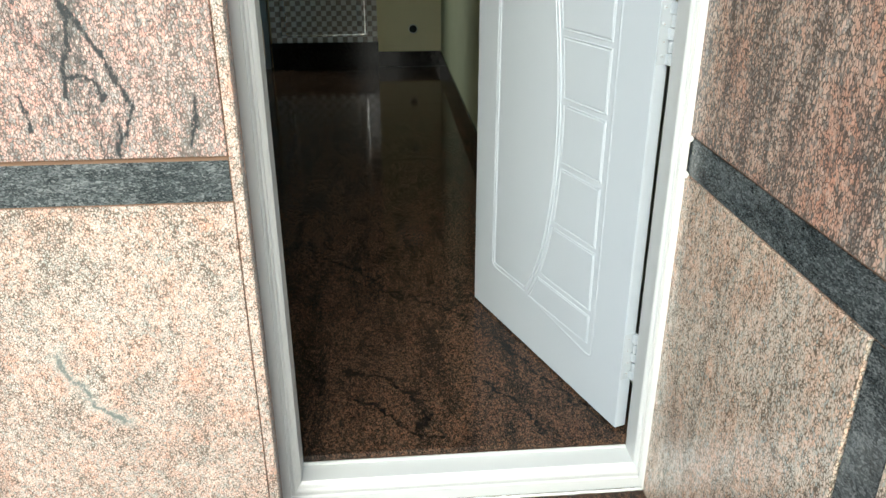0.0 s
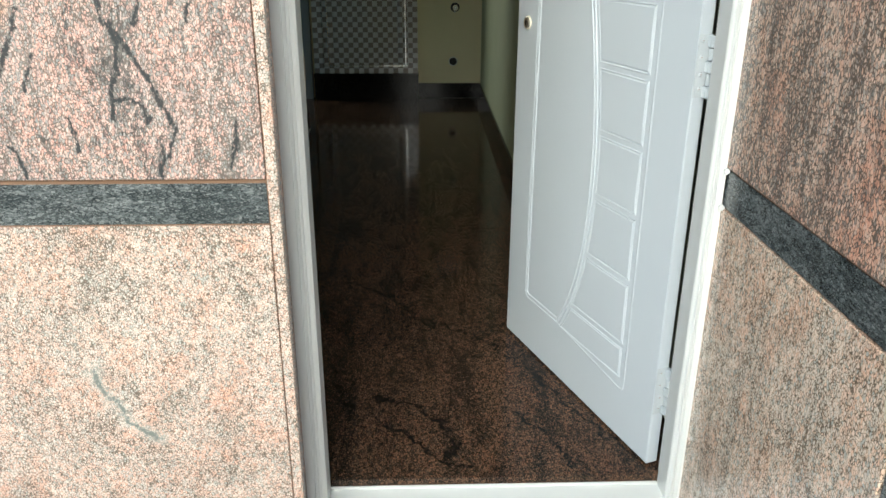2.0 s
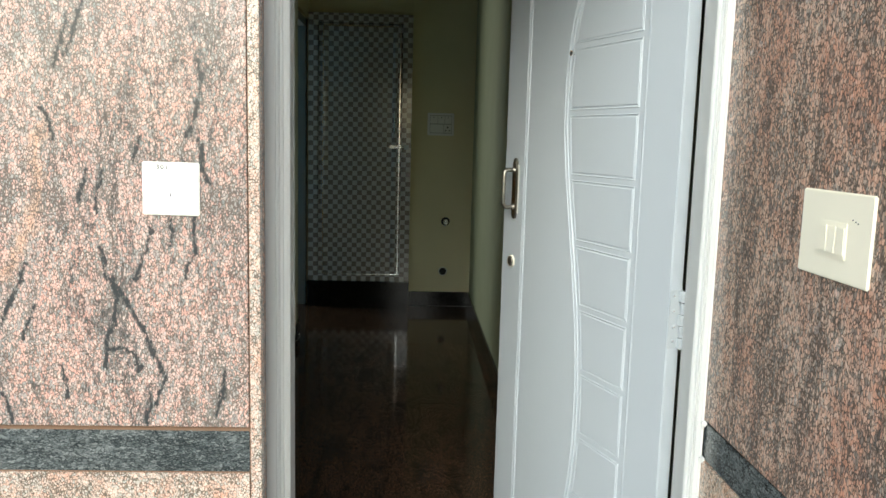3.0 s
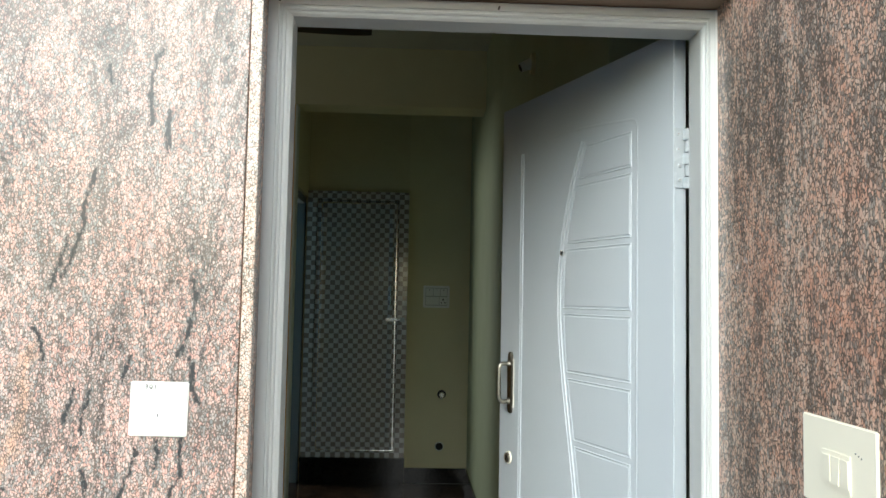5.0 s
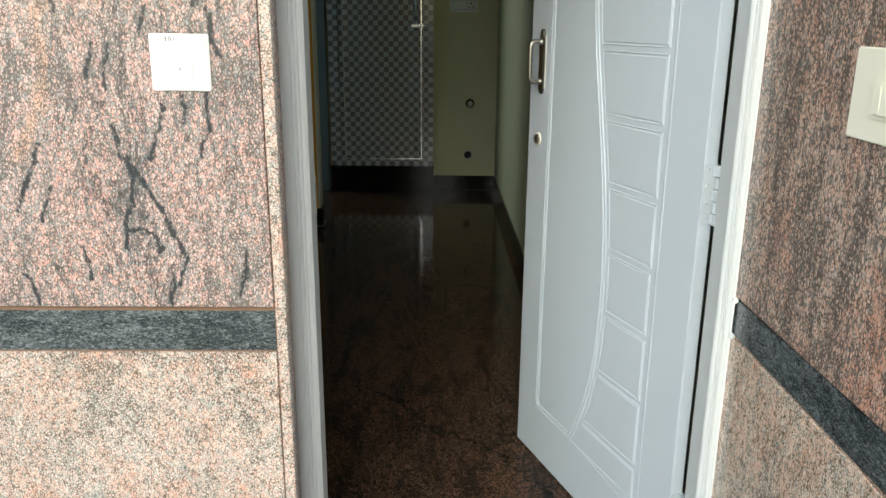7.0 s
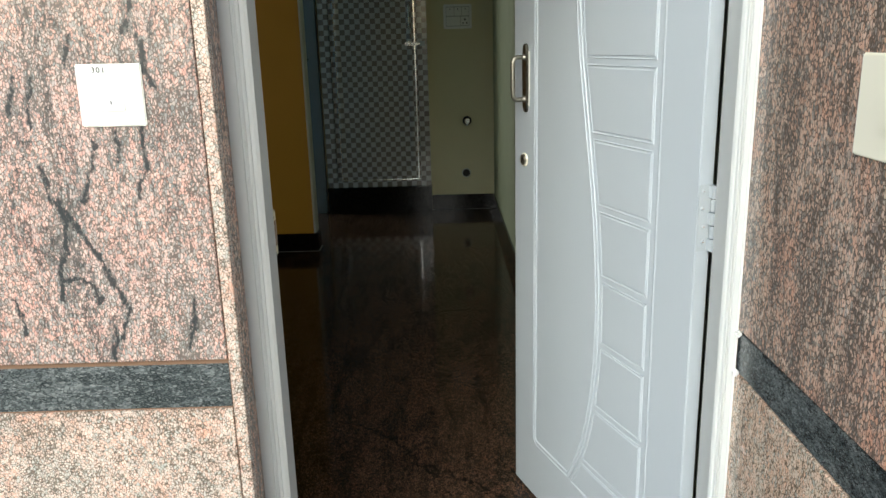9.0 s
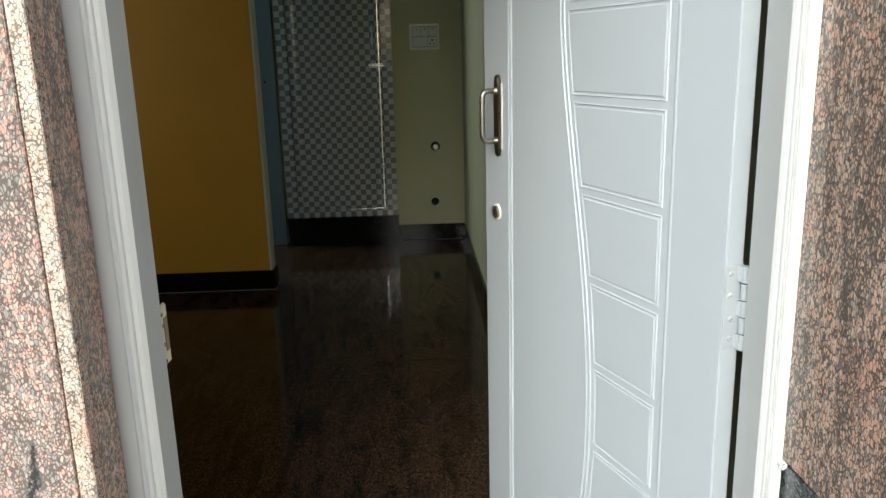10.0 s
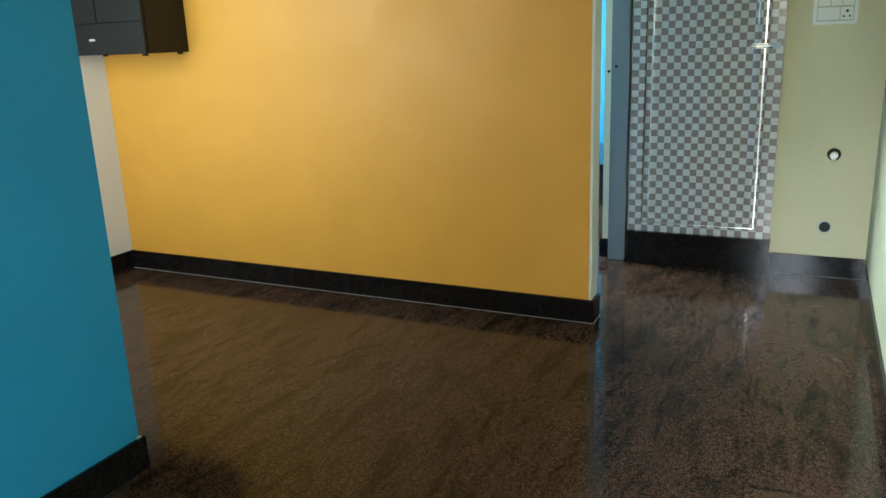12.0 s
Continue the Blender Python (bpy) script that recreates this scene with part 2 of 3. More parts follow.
granite_side = granite("granite_side", ((0.56, 0.335, 0.24), (0.65, 0.43, 0.325), (0.66, 0.49, 0.385), (0.33, 0.30, 0.265)), (0.105, 0.085, 0.07), grain=230, stretch=(5.5, 5.5, 1.1), grain_stretch=(1, 1, 0.55), edge=0.03, streaks=0.7, fine=0.5, grey=(0.14, 0.145, 0.14), clouds=0.15, blush=0.7, pink=(0.62, 0.28, 0.18))
granite_side_low = granite("granite_side_low", ((0.74, 0.50, 0.36), (0.80, 0.60, 0.46), (0.80, 0.67, 0.54), (0.64, 0.55, 0.45)), (0.11, 0.085, 0.06), grain=240, stretch=(8, 8, 1.2), grain_stretch=(1, 1, 0.6), streaks=0.35, fine=0.15, clouds=0.3, blush=0.6, grey=(0.36, 0.40, 0.37), pink=(0.74, 0.40, 0.26), tint_grey=0.06, edge=0.01)
granite_band = granite("granite_band", ((0.07, 0.08, 0.082), (0.11, 0.125, 0.128), (0.19, 0.205, 0.205), (0.09, 0.105, 0.105)), (0.022, 0.028, 0.03), grain=330, turn=(0, -8, 0), stretch=(2.5, 2.5, 9), grain_stretch=(0.45, 0.45, 1.1), vein=(0.012, 0.015, 0.015), streaks=0.8, clouds=0.35, pale=(0.26, 0.275, 0.27), blush=0.0, grey=(0.045, 0.055, 0.057))
granite_floor = granite("granite_floor", ((0.120, 0.060, 0.034), (0.135, 0.074, 0.044), (0.115, 0.070, 0.043), (0.055, 0.037, 0.026)), (0.006, 0.005, 0.004), grain=230, turn=(0, 0, 35), stretch=(5, 1.3, 1), grain_stretch=(1, 0.7, 1), vein=(0.003, 0.003, 0.003), edge=0.03, streaks=0.75, fine=0.5, clouds=0.1, pale=(0.11, 0.08, 0.055), blush=0.4, pink=(0.13, 0.054, 0.03), grey=(0.022, 0.020, 0.016), spec=0.16, rough=0.09, halo=0.3, strokes=VEINS_FLOOR, flat=(1, 1, 0), wobble=0.04)
granite_skirt = granite("granite_skirting", ((0.008, 0.006, 0.005), (0.012, 0.009, 0.007), (0.018, 0.014, 0.012), (0.010, 0.008, 0.007)), (0.003, 0.003, 0.003), grain=140, streaks=0.3, clouds=0.1, pale=(0.02, 0.018, 0.015), blush=0.0, rough=0.12, spec=0.25, grey=(0.012, 0.012, 0.012), fine=0.2)
wall_cream = paint("wall_paint_cream", (0.69, 0.63, 0.40))
# wall_cream lightened: brightness of the back wall put into its colour
wall_cream_lit = paint("wall_paint_cream_lit", (0.74, 0.68, 0.43))
wall_green = paint("wall_paint_pale_green", (0.36, 0.385, 0.24))
wall_yellow = paint("wall_paint_yellow", (0.70, 0.365, 0.035), tone=0.15)
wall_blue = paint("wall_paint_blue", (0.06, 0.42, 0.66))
# the wall blue darkened: the inner room's dimness put into its colour
wall_blue_shaded = paint("wall_paint_blue_shaded", (0.018, 0.18, 0.32))
wall_white = paint("wall_paint_white", (0.74, 0.75, 0.68))
ceiling_paint = paint("ceiling_paint", (0.55, 0.55, 0.47))
# kept pale so the unseen parapet and building throw light back
plaster_white = paint("plaster_pale_bounce", (0.74, 0.73, 0.70), 0.8, 0.2, 0.4, 30)
plaster_out = paint("plaster_outside", (0.48, 0.45, 0.40), 0.8, 0.25, 0.4, 30)
cement = paint("cement", (0.34, 0.26, 0.19), 0.85, 0.4, 0.6, 90)
joint_mat = paint("joint_cement", (0.20, 0.12, 0.075), 0.9, 0.4, 0.6, 140)
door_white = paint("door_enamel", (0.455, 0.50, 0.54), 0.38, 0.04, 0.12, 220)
frame_white = paint("frame_enamel", (0.58, 0.60, 0.59), 0.32, 0.08, 0.08, 45)
sealant = paint("sealant", (0.72, 0.72, 0.70), 0.6, 0.2, 0.5, 60)
grout = paint("grout", (0.34, 0.34, 0.32), 0.8, 0.4, 0.5, 90)
frame_grey = paint("frame_enamel_grey", (0.24, 0.25, 0.245), 0.4, 0.1, 0.2, 60)
plastic_white = paint("switch_plastic", (0.80, 0.80, 0.74), 0.3, 0.03, 0.02, 40)
plastic_cream = paint("switch_plastic_cream", (0.93, 0.89, 0.73), 0.35, 0.08, 0.03, 40)
plastic_clear = paint("switch_plastic_pale", (0.86, 0.86, 0.83), 0.2, 0.03, 0.02, 40)
black_gloss = paint("black_laminate", (0.008, 0.009, 0.009), 0.35, 0.1, 0.03, 40, 0.25)
fan_brown = paint("fan_enamel", (0.05, 0.035, 0.025), 0.35, 0.1, 0.02, 40)
hole_dark = paint("dark_rubber", (0.012, 0.011, 0.010), 0.7, 0.1, 0.2, 90)
ink = paint("pen_ink", (0.03, 0.03, 0.04), 0.6)
hinge_steel = paint("hinge_painted_steel", (0.42, 0.455, 0.48), 0.3, 0.12, 0.2, 150)
brass = metal("antique_brass", (0.36, 0.34, 0.29), 0.3)
plate_dark = metal("antique_brass_dark", (0.13, 0.12, 0.10), 0.3)
socket_plastic = paint("socket_plastic", (0.50, 0.50, 0.45), 0.3, 0.05, 0.02, 40)
chrome = metal("chrome", (0.85, 0.85, 0.83), 0.2)
strike_mat = paint("strike_plate_enamel", (0.80, 0.76, 0.52), 0.35, 0.2, 0.2, 120)


def door_print(name, a, b):
    k = Nodes(name)
    c = k.checker(k.position((1, 0, 1), local=True), 1 / 0.0375, a, b)
    worn = k.noise(k.position(), 30, 3, 0.6)
    c = k.mix(k.math("MULTIPLY", k.ramp(worn, [(0.4, 0.0), (0.8, 1.0)]), 0.2), c, (0.2, 0.19, 0.18))
    return k.done(c, 0.14)


pvc_print = door_print("checked_pvc", (0.67, 0.64, 0.60), (0.29, 0.24, 0.205))


# ---- mesh helpers ----
def link(name, bm, mat, parent=None, label="", kind="", smooth=False):
    me = bpy.data.meshes.new(name)
    if smooth:
        for f in bm.faces:
            f.smooth = True
    bm.normal_update()
    bm.to_mesh(me)
    bm.free()
    me.materials.append(mat)
    ob = new(name, me)
    ob.parent = parent
    return tagged(ob, label=label, kind=kind)


def part(name, bm, mat, parent, label="", smooth=False):
    return link(name, bm, mat, parent, label, smooth=smooth)


def thing(name, m, label, category, group=""):
    ob = new(name)
    ob.matrix_world = m
    ob.empty_display_size = 0.1
    return tagged(ob, label=label, category=category, group=group)


def add_box(bm, x0, y0, z0, x1, y1, z1, bevel=0.0):
    r = bmesh.ops.create_cube(bm, size=1)
    for v in r["verts"]:
        v.co = Vector(((x0 + x1) / 2 + v.co.x * (x1 - x0), (y0 + y1) / 2 + v.co.y * (y1 - y0), (z0 + z1) / 2 + v.co.z * (z1 - z0)))
    if bevel:
        edges = {e for v in r["verts"] for e in v.link_edges}
        bmesh.ops.bevel(bm, geom=list(edges), offset=bevel, segments=2, affect="EDGES")
    return bm


def box(x0, y0, z0, x1, y1, z1, bevel=0.0):
    return add_box(bmesh.new(), x0, y0, z0, x1, y1, z1, bevel)


def add_cyl(bm, centre, axis, r0, r1, length, seg=20):
    """A cylinder or cone that starts at centre and runs along axis."""
    m = Vector(axis).to_track_quat("Z", "Y").to_matrix().to_4x4()
    m = Matrix.Translation(Vector(centre) + Vector(axis).normalized() * length / 2) @ m
    bmesh.ops.create_cone(bm, cap_ends=True, segments=seg, radius1=r0, radius2=r1, depth=length, matrix=m)
    return bm


def add_tube(bm, path, r, seg=12):
    """A round bar along a path of points."""
    path = [Vector(p) for p in path]
    rings = []
    side = Vector((0, 0, 1)) if abs((path[-1] - path[0]).normalized().x) > 0.7 else Vector((1, 0, 0))
    for i, p in enumerate(path):
        d = (path[min(i + 1, len(path) - 1)] - path[max(i - 1, 0)]).normalized()
        u = (side - d * side.dot(d)).normalized()
        v = d.cross(u)
        rings.append([bm.verts.new(p + u * (r * math.cos(a)) + v * (r * math.sin(a))) for a in [2 * math.pi * j / seg for j in range(seg)]])
    for a, b in zip(rings, rings[1:]):
        for j in range(seg):
            bm.faces.new((a[j], a[(j + 1) % seg], b[(j + 1) % seg], b[j]))
    bm.faces.new(rings[0][::-1])
    bm.faces.new(rings[-1])
    bmesh.ops.recalc_face_normals(bm, faces=bm.faces)
    return bm


def bead(path, profile):
    """A moulding along a path of (u, z) on the face y = 0; profile: (offset across, height)."""
    bm = bmesh.new()
    pts = [Vector(p) for p in path]
    rows = []
    for i, p in enumerate(pts):
        d = (pts[min(i + 1, len(pts) - 1)] - pts[max(i - 1, 0)]).normalized()
        n = Vector((-d.y, d.x))
        rows.append([bm.verts.new((p.x + n.x * o, h, p.y + n.y * o)) for o, h in profile])
    for a, b in zip(rows, rows[1:]):
        for j in range(len(profile) - 1):
            bm.faces.new((a[j], a[j + 1], b[j + 1], b[j]))
    bm.faces.new(rows[0])
    bm.faces.new(rows[-1][::-1])
    bmesh.ops.recalc_face_normals(bm, faces=bm.faces)
    return bm


# ---- large structure ----
FLOOR_OUT, CEIL, SK = -0.101, 3.03, 0.115
RIGHT, BACK = 0.635, 4.75
HALL_L, YEL, BLUE_X, BLUE_Y = -3.58, 3.62, -1.625, 1.79


def wall(name, mat, x0, y0, z0, x1, y1, z1, label=""):
    return link(name, box(x0, y0, z0, x1, y1, z1), mat, None, label, "structure")


# front wall: masonry core behind the cladding, with the doorway left open
wall("wall_front", cement, -1.90, 0.020, -0.2, -0.1165, 0.215, CEIL, "brown cement wall core behind the granite cladding beside the doorway")
wall("wall_front_right", cement, 0.768, 0.020, -0.2, 1.0, 0.215, CEIL, "cement wall core beside the doorway")
wall("lintel", cement, -0.1165, 0.020, 1.985, 0.768, 0.215, CEIL, "cement lintel over the doorway")
wall("wall_front_inner_face", wall_cream, -1.625, 0.215, 0.0, -0.116, 0.228, CEIL, "cream painted inner face of the front wall")
# side wall of the porch
wall("wall_side", cement, 0.768, -2.6, -0.2, 0.95, 0.020, 2.8, "cement core of the side wall of the porch")
# inner right wall, with a wider stretch behind the open door
wall("wall_right", wall_green, RIGHT, 0.50, 0.0, 1.0, BACK + 0.15, CEIL, "pale green painted passage wall")


wall("wall_right_recess", wall_green, 0.80, 0.216, 0.0, 1.0, 0.498, CEIL, "pale green painted recess behind the hinge side of the open door")
# back wall of the passage, its lower part in the lightened cream
wall("wall_back", wall_cream_lit, 0.150, BACK, 0.0, RIGHT, BACK + 0.15, CEIL, "cream painted wall beside the checked door, lightened as if better lit")
wall("wall_back_over_door", wall_cream, -0.64, BACK, 2.245, 0.150, BACK + 0.15, CEIL, "cream painted wall over the checked door")
wall("wall_back_behind_door", wall_white, -0.64, BACK + 0.10, 0.0, 0.150, BACK + 0.15, 2.245, "wall behind the closed checked door")
# left wall of the passage, with a doorway into the blue room
wall("wall_passage_end", wall_cream, -0.815, BACK + 0.03, 0.0, -0.64, BACK + 0.15, 2.2, "narrow cream wall at the side of the inner doorway")
wall("wall_passage_over_door", wall_cream, -0.815, YEL + 0.12, 2.2, -0.64, BACK + 0.15, CEIL, "cream wall over the inner doorway")
# the yellow wall and its pale end
wall("wall_yellow", wall_yellow, HALL_L, YEL, 0.0, -0.590, YEL + 0.118, 2.65, "deep yellow painted wall of the hall")
wall("wall_yellow_end", wall_white, -0.590, YEL + 0.001, 0.0, -0.578, YEL + 0.118, 2.65, "off-white painted end of the yellow wall")
wall("beam", wall_cream, HALL_L, YEL - 0.02, 2.65, RIGHT, YEL + 0.20, CEIL, "cream painted beam under the ceiling")
# left end of the hall and the blue wall
wall("wall_left", wall_white, HALL_L - 0.15, BLUE_Y - 0.15, 0.0, HALL_L, YEL + 0.118, CEIL, "off-white painted end wall of the hall")
wall("wall_blue", wall_blue, BLUE_X - 0.15, 0.215, 0.0, BLUE_X, BLUE_Y, CEIL, "turquoise blue painted wall of the hall")
# hall's outer wall, unseen, with an added window opening
WX0, WX1, WZ0, WZ1 = -3.52, -1.88, 0.93, 2.17
wall("wall_window_below", wall_white, HALL_L, BLUE_Y - 0.15, 0.0, BLUE_X - 0.15, BLUE_Y, WZ0)
wall("wall_window_above", wall_white, HALL_L, BLUE_Y - 0.15, WZ1, BLUE_X - 0.15, BLUE_Y, CEIL)
wall("wall_window_left", wall_white, HALL_L, BLUE_Y - 0.15, WZ0, WX0, BLUE_Y, WZ1)
wall("wall_window_right", wall_white, WX1, BLUE_Y - 0.15, WZ0, BLUE_X - 0.15, BLUE_Y, WZ1)
# the blue room behind the inner doorway
RX, RY = -3.6, 7.4
wall("room_wall_right", wall_blue_shaded, -0.64, BACK + 0.15, 0.0, -0.55, RY, CEIL, "blue painted wall of the inner room, darkened as shade")
wall("room_wall_far", wall_blue_shaded, RX, RY, 0.0, -0.55, RY + 0.15, CEIL, "blue painted far wall of the inner room, darkened as shade")
# unseen wall, its opening added to let light into the room
wall("room_wall_window_low", wall_blue_shaded, RX - 0.15, YEL + 0.118, 0.0, RX, RY + 0.15, 0.9)
wall("room_wall_window_high", wall_blue_shaded, RX - 0.15, YEL + 0.118, 2.1, RX, RY + 0.15, CEIL)
wall("room_wall_window_side", wall_blue_shaded, RX - 0.15, YEL + 0.118, 0.9, RX, 5.0, 2.1)
wall("room_wall_window_end", wall_blue_shaded, RX - 0.15, 6.6, 0.9, RX, RY + 0.15, 2.1)
wall("room_wall_near", wall_blue_shaded, RX, YEL + 0.1195, 0.0, -0.82, YEL + 0.13, 2.65)
# bathroom shell is closed by the door
link("ceiling", box(-3.75, 0.21, CEIL, 1.0, RY + 0.15, CEIL + 0.15), ceiling_paint, None, "pale painted ceiling", "structure")
# parapet out of view, added to cut low light and bounce some back
link("parapet", box(-4.5, -2.75, FLOOR_OUT, 0.95, -2.6, 0.80, 0.006), plaster_white, None, "unseen plastered porch parapet, added to shape the light", "structure")
link("ground", box(-300, -300, -7.2, 300, 300, -7.0), plaster_out, None, "dusty ground far below", "structure")
floor_base = link("floor", box(-3.75, 0.1815, -0.2, 1.0, RY + 0.15, -0.012), cement, None, "floor bed under polished brown granite slabs", "structure")
porch_base = link("porch_floor", box(-4.5, -2.75, -0.3, 0.95, 0.11, FLOOR_OUT - 0.012), cement, None, "porch floor bed under granite slabs", "structure")

# unseen building added across the street to bounce light and bound the sky
nb = thing("unseen_building", pose(0, -16, -7), "unseen plain plastered building, added across the street to shape the light", "building")
part("wall", box(-16, -8, 0, 14, 0, 8.4), plaster_white, nb)
part("roof", box(-16.2, -8.2, 8.4, 14.2, 0.2, 8.6), cement, nb)
for i in range(6):
    for j in range(2):
        x = -13 + i * 4.6
        w = part("window", box(x, -0.02, 1.3 + j * 3.3, x + 1.5, 0.03, 2.7 + j * 3.3, 0.01), black_gloss, nb)
        part("sill", box(x - 0.1, 0.0, 1.2 + j * 3.3, x + 1.6, 0.12, 1.3 + j * 3.3), plaster_out, w)

# ---- entrance door frame ----
FX0, FX1, FZ0, FZ1 = -0.116, 0.744, -0.096, 1.983
PROFILE = [(0.0, 0.113), (0.003, 0.110), (0.021, 0.110), (0.0225, 0.1135), (0.0265, 0.1135), (0.028, 0.110), (0.031, 0.1085), (0.0345, 0.110), (0.036, 0.114),
           (0.041, 0.116), (0.046, 0.121), (0.046, 0.180), (0.035, 0.180), (0.035, 0.200), (0.0, 0.200)]


door_frame = tagged(new("door_frame"), label="off-white painted moulded wooden door frame set back from the granite wall", category="door frame", kind="structure")
LW, RW, TW, BW = 1.04, 0.60, 0.80, 1.55
bl, br, tl, tr = (FX0, FZ0), (FX1, FZ0), (FX0, FZ1), (FX1, FZ1)
# inward steps differ per member: left jamb wide, right jamb partly covered, sill deep


def member(name, a, b, da, db):
    bm = bmesh.new()
    prof = [(d, y) for d, y in PROFILE if y < 0.19] if name == "sill" else PROFILE
    if name == "sill":
        prof = prof[:-1] + [(0.0, 0.180)]
    ends = [[bm.verts.new((x + dx * d, y, z + dz * d)) for d, y in prof] for (x, z), (dx, dz) in ((a, da), (b, db))]
    n = len(prof)
    for j in range(n):
        bm.faces.new((ends[0][j], ends[0][(j + 1) % n], ends[1][(j + 1) % n], ends[1][j]))
    bm.faces.new(ends[0])
    bm.faces.new(ends[1][::-1])
    bmesh.ops.recalc_face_normals(bm, faces=bm.faces)
    return part(name, bm, frame_white, door_frame)


member("left_jamb", bl, tl, (LW, BW), (LW, -TW))
member("right_jamb", br, tr, (-RW, BW), (-RW, -TW))
member("head", tl, tr, (LW, -TW), (-RW, -TW))
member("sill", bl, br, (LW, BW), (-RW, BW))


def seal(path, r, parent):
    bm = bmesh.new()
    pts = []
    for i in range(len(path) - 1):
        a, b = Vector(path[i]), Vector(path[i + 1])
        n = max(2, int((b - a).length / 0.012))
        for s in range(n):
            q = a.lerp(b, s / n)
            pts.append(q + Vector((random.uniform(-1, 1) * 0.3, random.uniform(-0.2, 0.1), random.uniform(-1, 1) * 0.3)) * r)
    pts.append(Vector(path[-1]))
    return part("sealant", add_tube(bm, pts, r, 6), sealant, parent, smooth=True)


seal([(FX0 + 0.004, 0.110, FLOOR_OUT + 0.002), (FX1 - 0.002, 0.110, FLOOR_OUT + 0.002)], 0.004, door_frame)
part("sill_lip", box(FX0 + 0.0465, 0.1722, FZ0 + 0.046 * BW + 0.0003, FX1 - 0.029, 0.1798, FZ0 + 0.046 * BW + 0.0075, 0.0015), frame_white, door_frame)
part("sealant", box(FX1 - 0.003, 0.1055, FLOOR_OUT + 0.002, FX1 + 0.0005, 0.1098, 1.982, 0.001), sealant, door_frame)
for z in (0.779, 0.705):
    part("sealant_lump", add_box(bmesh.new(), FX1 - 0.006, 0.096, z - 0.006, FX1 + 0.004, 0.110, z + 0.006, 0.003), sealant, door_frame)

nail = part("nail", add_cyl(bmesh.new(), (0.322, 0.111, 1.969), (0, -1, 0), 0.0018, 0.0018, 0.014, 8), hole_dark, door_frame)
part("nail", add_cyl(bmesh.new(), (-0.092, 0.111, 1.972), (0, -1, 0), 0.0022, 0.0022, 0.004, 8), hole_dark, door_frame)

# strike plate on the left jamb
strike = thing("strike_plate", pose(FX0 + 0.046 * LW - 0.0085, 0.1815, 0.958), "cream enamelled lock strike box screwed to the door frame", "strike plate")
bm = box(-0.024, 0.0, -0.042, 0.004, 0.005, 0.042, 0.002)
part("plate", add_box(bm, -0.001, -0.0, -0.042, 0.0045, 0.034, 0.042, 0.002), strike_mat, strike)
part("slot", box(0.0046, 0.016, -0.022, 0.0062, 0.027, 0.024), cement, strike)
for z in (-0.034, -0.010, 0.016, 0.032):
    part("screw", add_cyl(bmesh.new(), (0.0042, 0.008, z), (1, 0, 0), 0.0035, 0.0028, 0.0025, 12), brass, strike)

# ---- entrance door leaf ----
LEN, LH, LT = 0.763, 1.966, 0.032
HINGE = (0.6955, 0.212)
door = thing("entrance_door", pose(HINGE[0], HINGE[1], 0.006, 0, 0, math.degrees(math.atan2(0.9384, -0.3456))),
             "white enamelled moulded panel door standing open into the hall", "door")
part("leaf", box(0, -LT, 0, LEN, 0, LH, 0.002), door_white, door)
CZ = (1.80, 1.72, 1.61, 1.53, 1.43, 1.33, 1.22, 1.12, 1.03, 0.91, 0.81, 0.70, 0.585, 0.46, 0.33, 0.175)
CU = (0.333, 0.376, 0.414, 0.429, 0.437, 0.437, 0.422, 0.396, 0.372, 0.352, 0.343, 0.334, 0.329, 0.340, 0.376, 0.448)
COEF = np.polyfit(CZ, CU, 7)


def curve_u(z):
    return float(np.polyval(COEF, z))


DOUBLE = [(-0.0085, 0.0), (-0.0070, 0.0024), (-0.0056, 0.0024), (-0.0040, 0.0005), (0.0040, 0.0005), (0.0056, 0.0024), (0.0070, 0.0024), (0.0085, 0.0)]
SINGLE = [(-0.0040, 0.0), (-0.0010, 0.0010), (0.0010, 0.0010), (0.0040, 0.0)]


def arc(cx, cz, r, a0, a1, n=6):
    return [(cx + r * math.cos(radians(a0 + (a1 - a0) * i / n)), cz + r * math.sin(radians(a0 + (a1 - a0) * i / n))) for i in range(n + 1)]


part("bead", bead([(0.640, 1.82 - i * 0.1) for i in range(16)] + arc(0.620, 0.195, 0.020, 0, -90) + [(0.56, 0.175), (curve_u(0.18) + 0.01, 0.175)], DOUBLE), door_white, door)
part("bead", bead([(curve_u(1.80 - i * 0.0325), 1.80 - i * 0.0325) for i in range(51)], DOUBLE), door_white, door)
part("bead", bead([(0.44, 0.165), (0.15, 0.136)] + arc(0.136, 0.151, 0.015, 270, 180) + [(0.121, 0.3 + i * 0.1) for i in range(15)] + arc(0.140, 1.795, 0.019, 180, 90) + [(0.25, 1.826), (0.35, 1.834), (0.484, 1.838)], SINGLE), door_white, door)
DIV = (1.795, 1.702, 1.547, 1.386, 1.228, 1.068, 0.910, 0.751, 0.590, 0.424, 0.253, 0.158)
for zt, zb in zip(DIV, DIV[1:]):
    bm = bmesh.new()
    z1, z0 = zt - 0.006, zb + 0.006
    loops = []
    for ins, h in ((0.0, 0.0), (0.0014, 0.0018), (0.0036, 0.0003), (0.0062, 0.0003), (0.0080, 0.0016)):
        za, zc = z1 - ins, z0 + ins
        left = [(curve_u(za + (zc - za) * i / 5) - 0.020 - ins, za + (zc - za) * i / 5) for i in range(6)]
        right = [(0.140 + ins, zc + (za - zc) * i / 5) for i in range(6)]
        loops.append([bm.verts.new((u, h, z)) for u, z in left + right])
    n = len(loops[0])
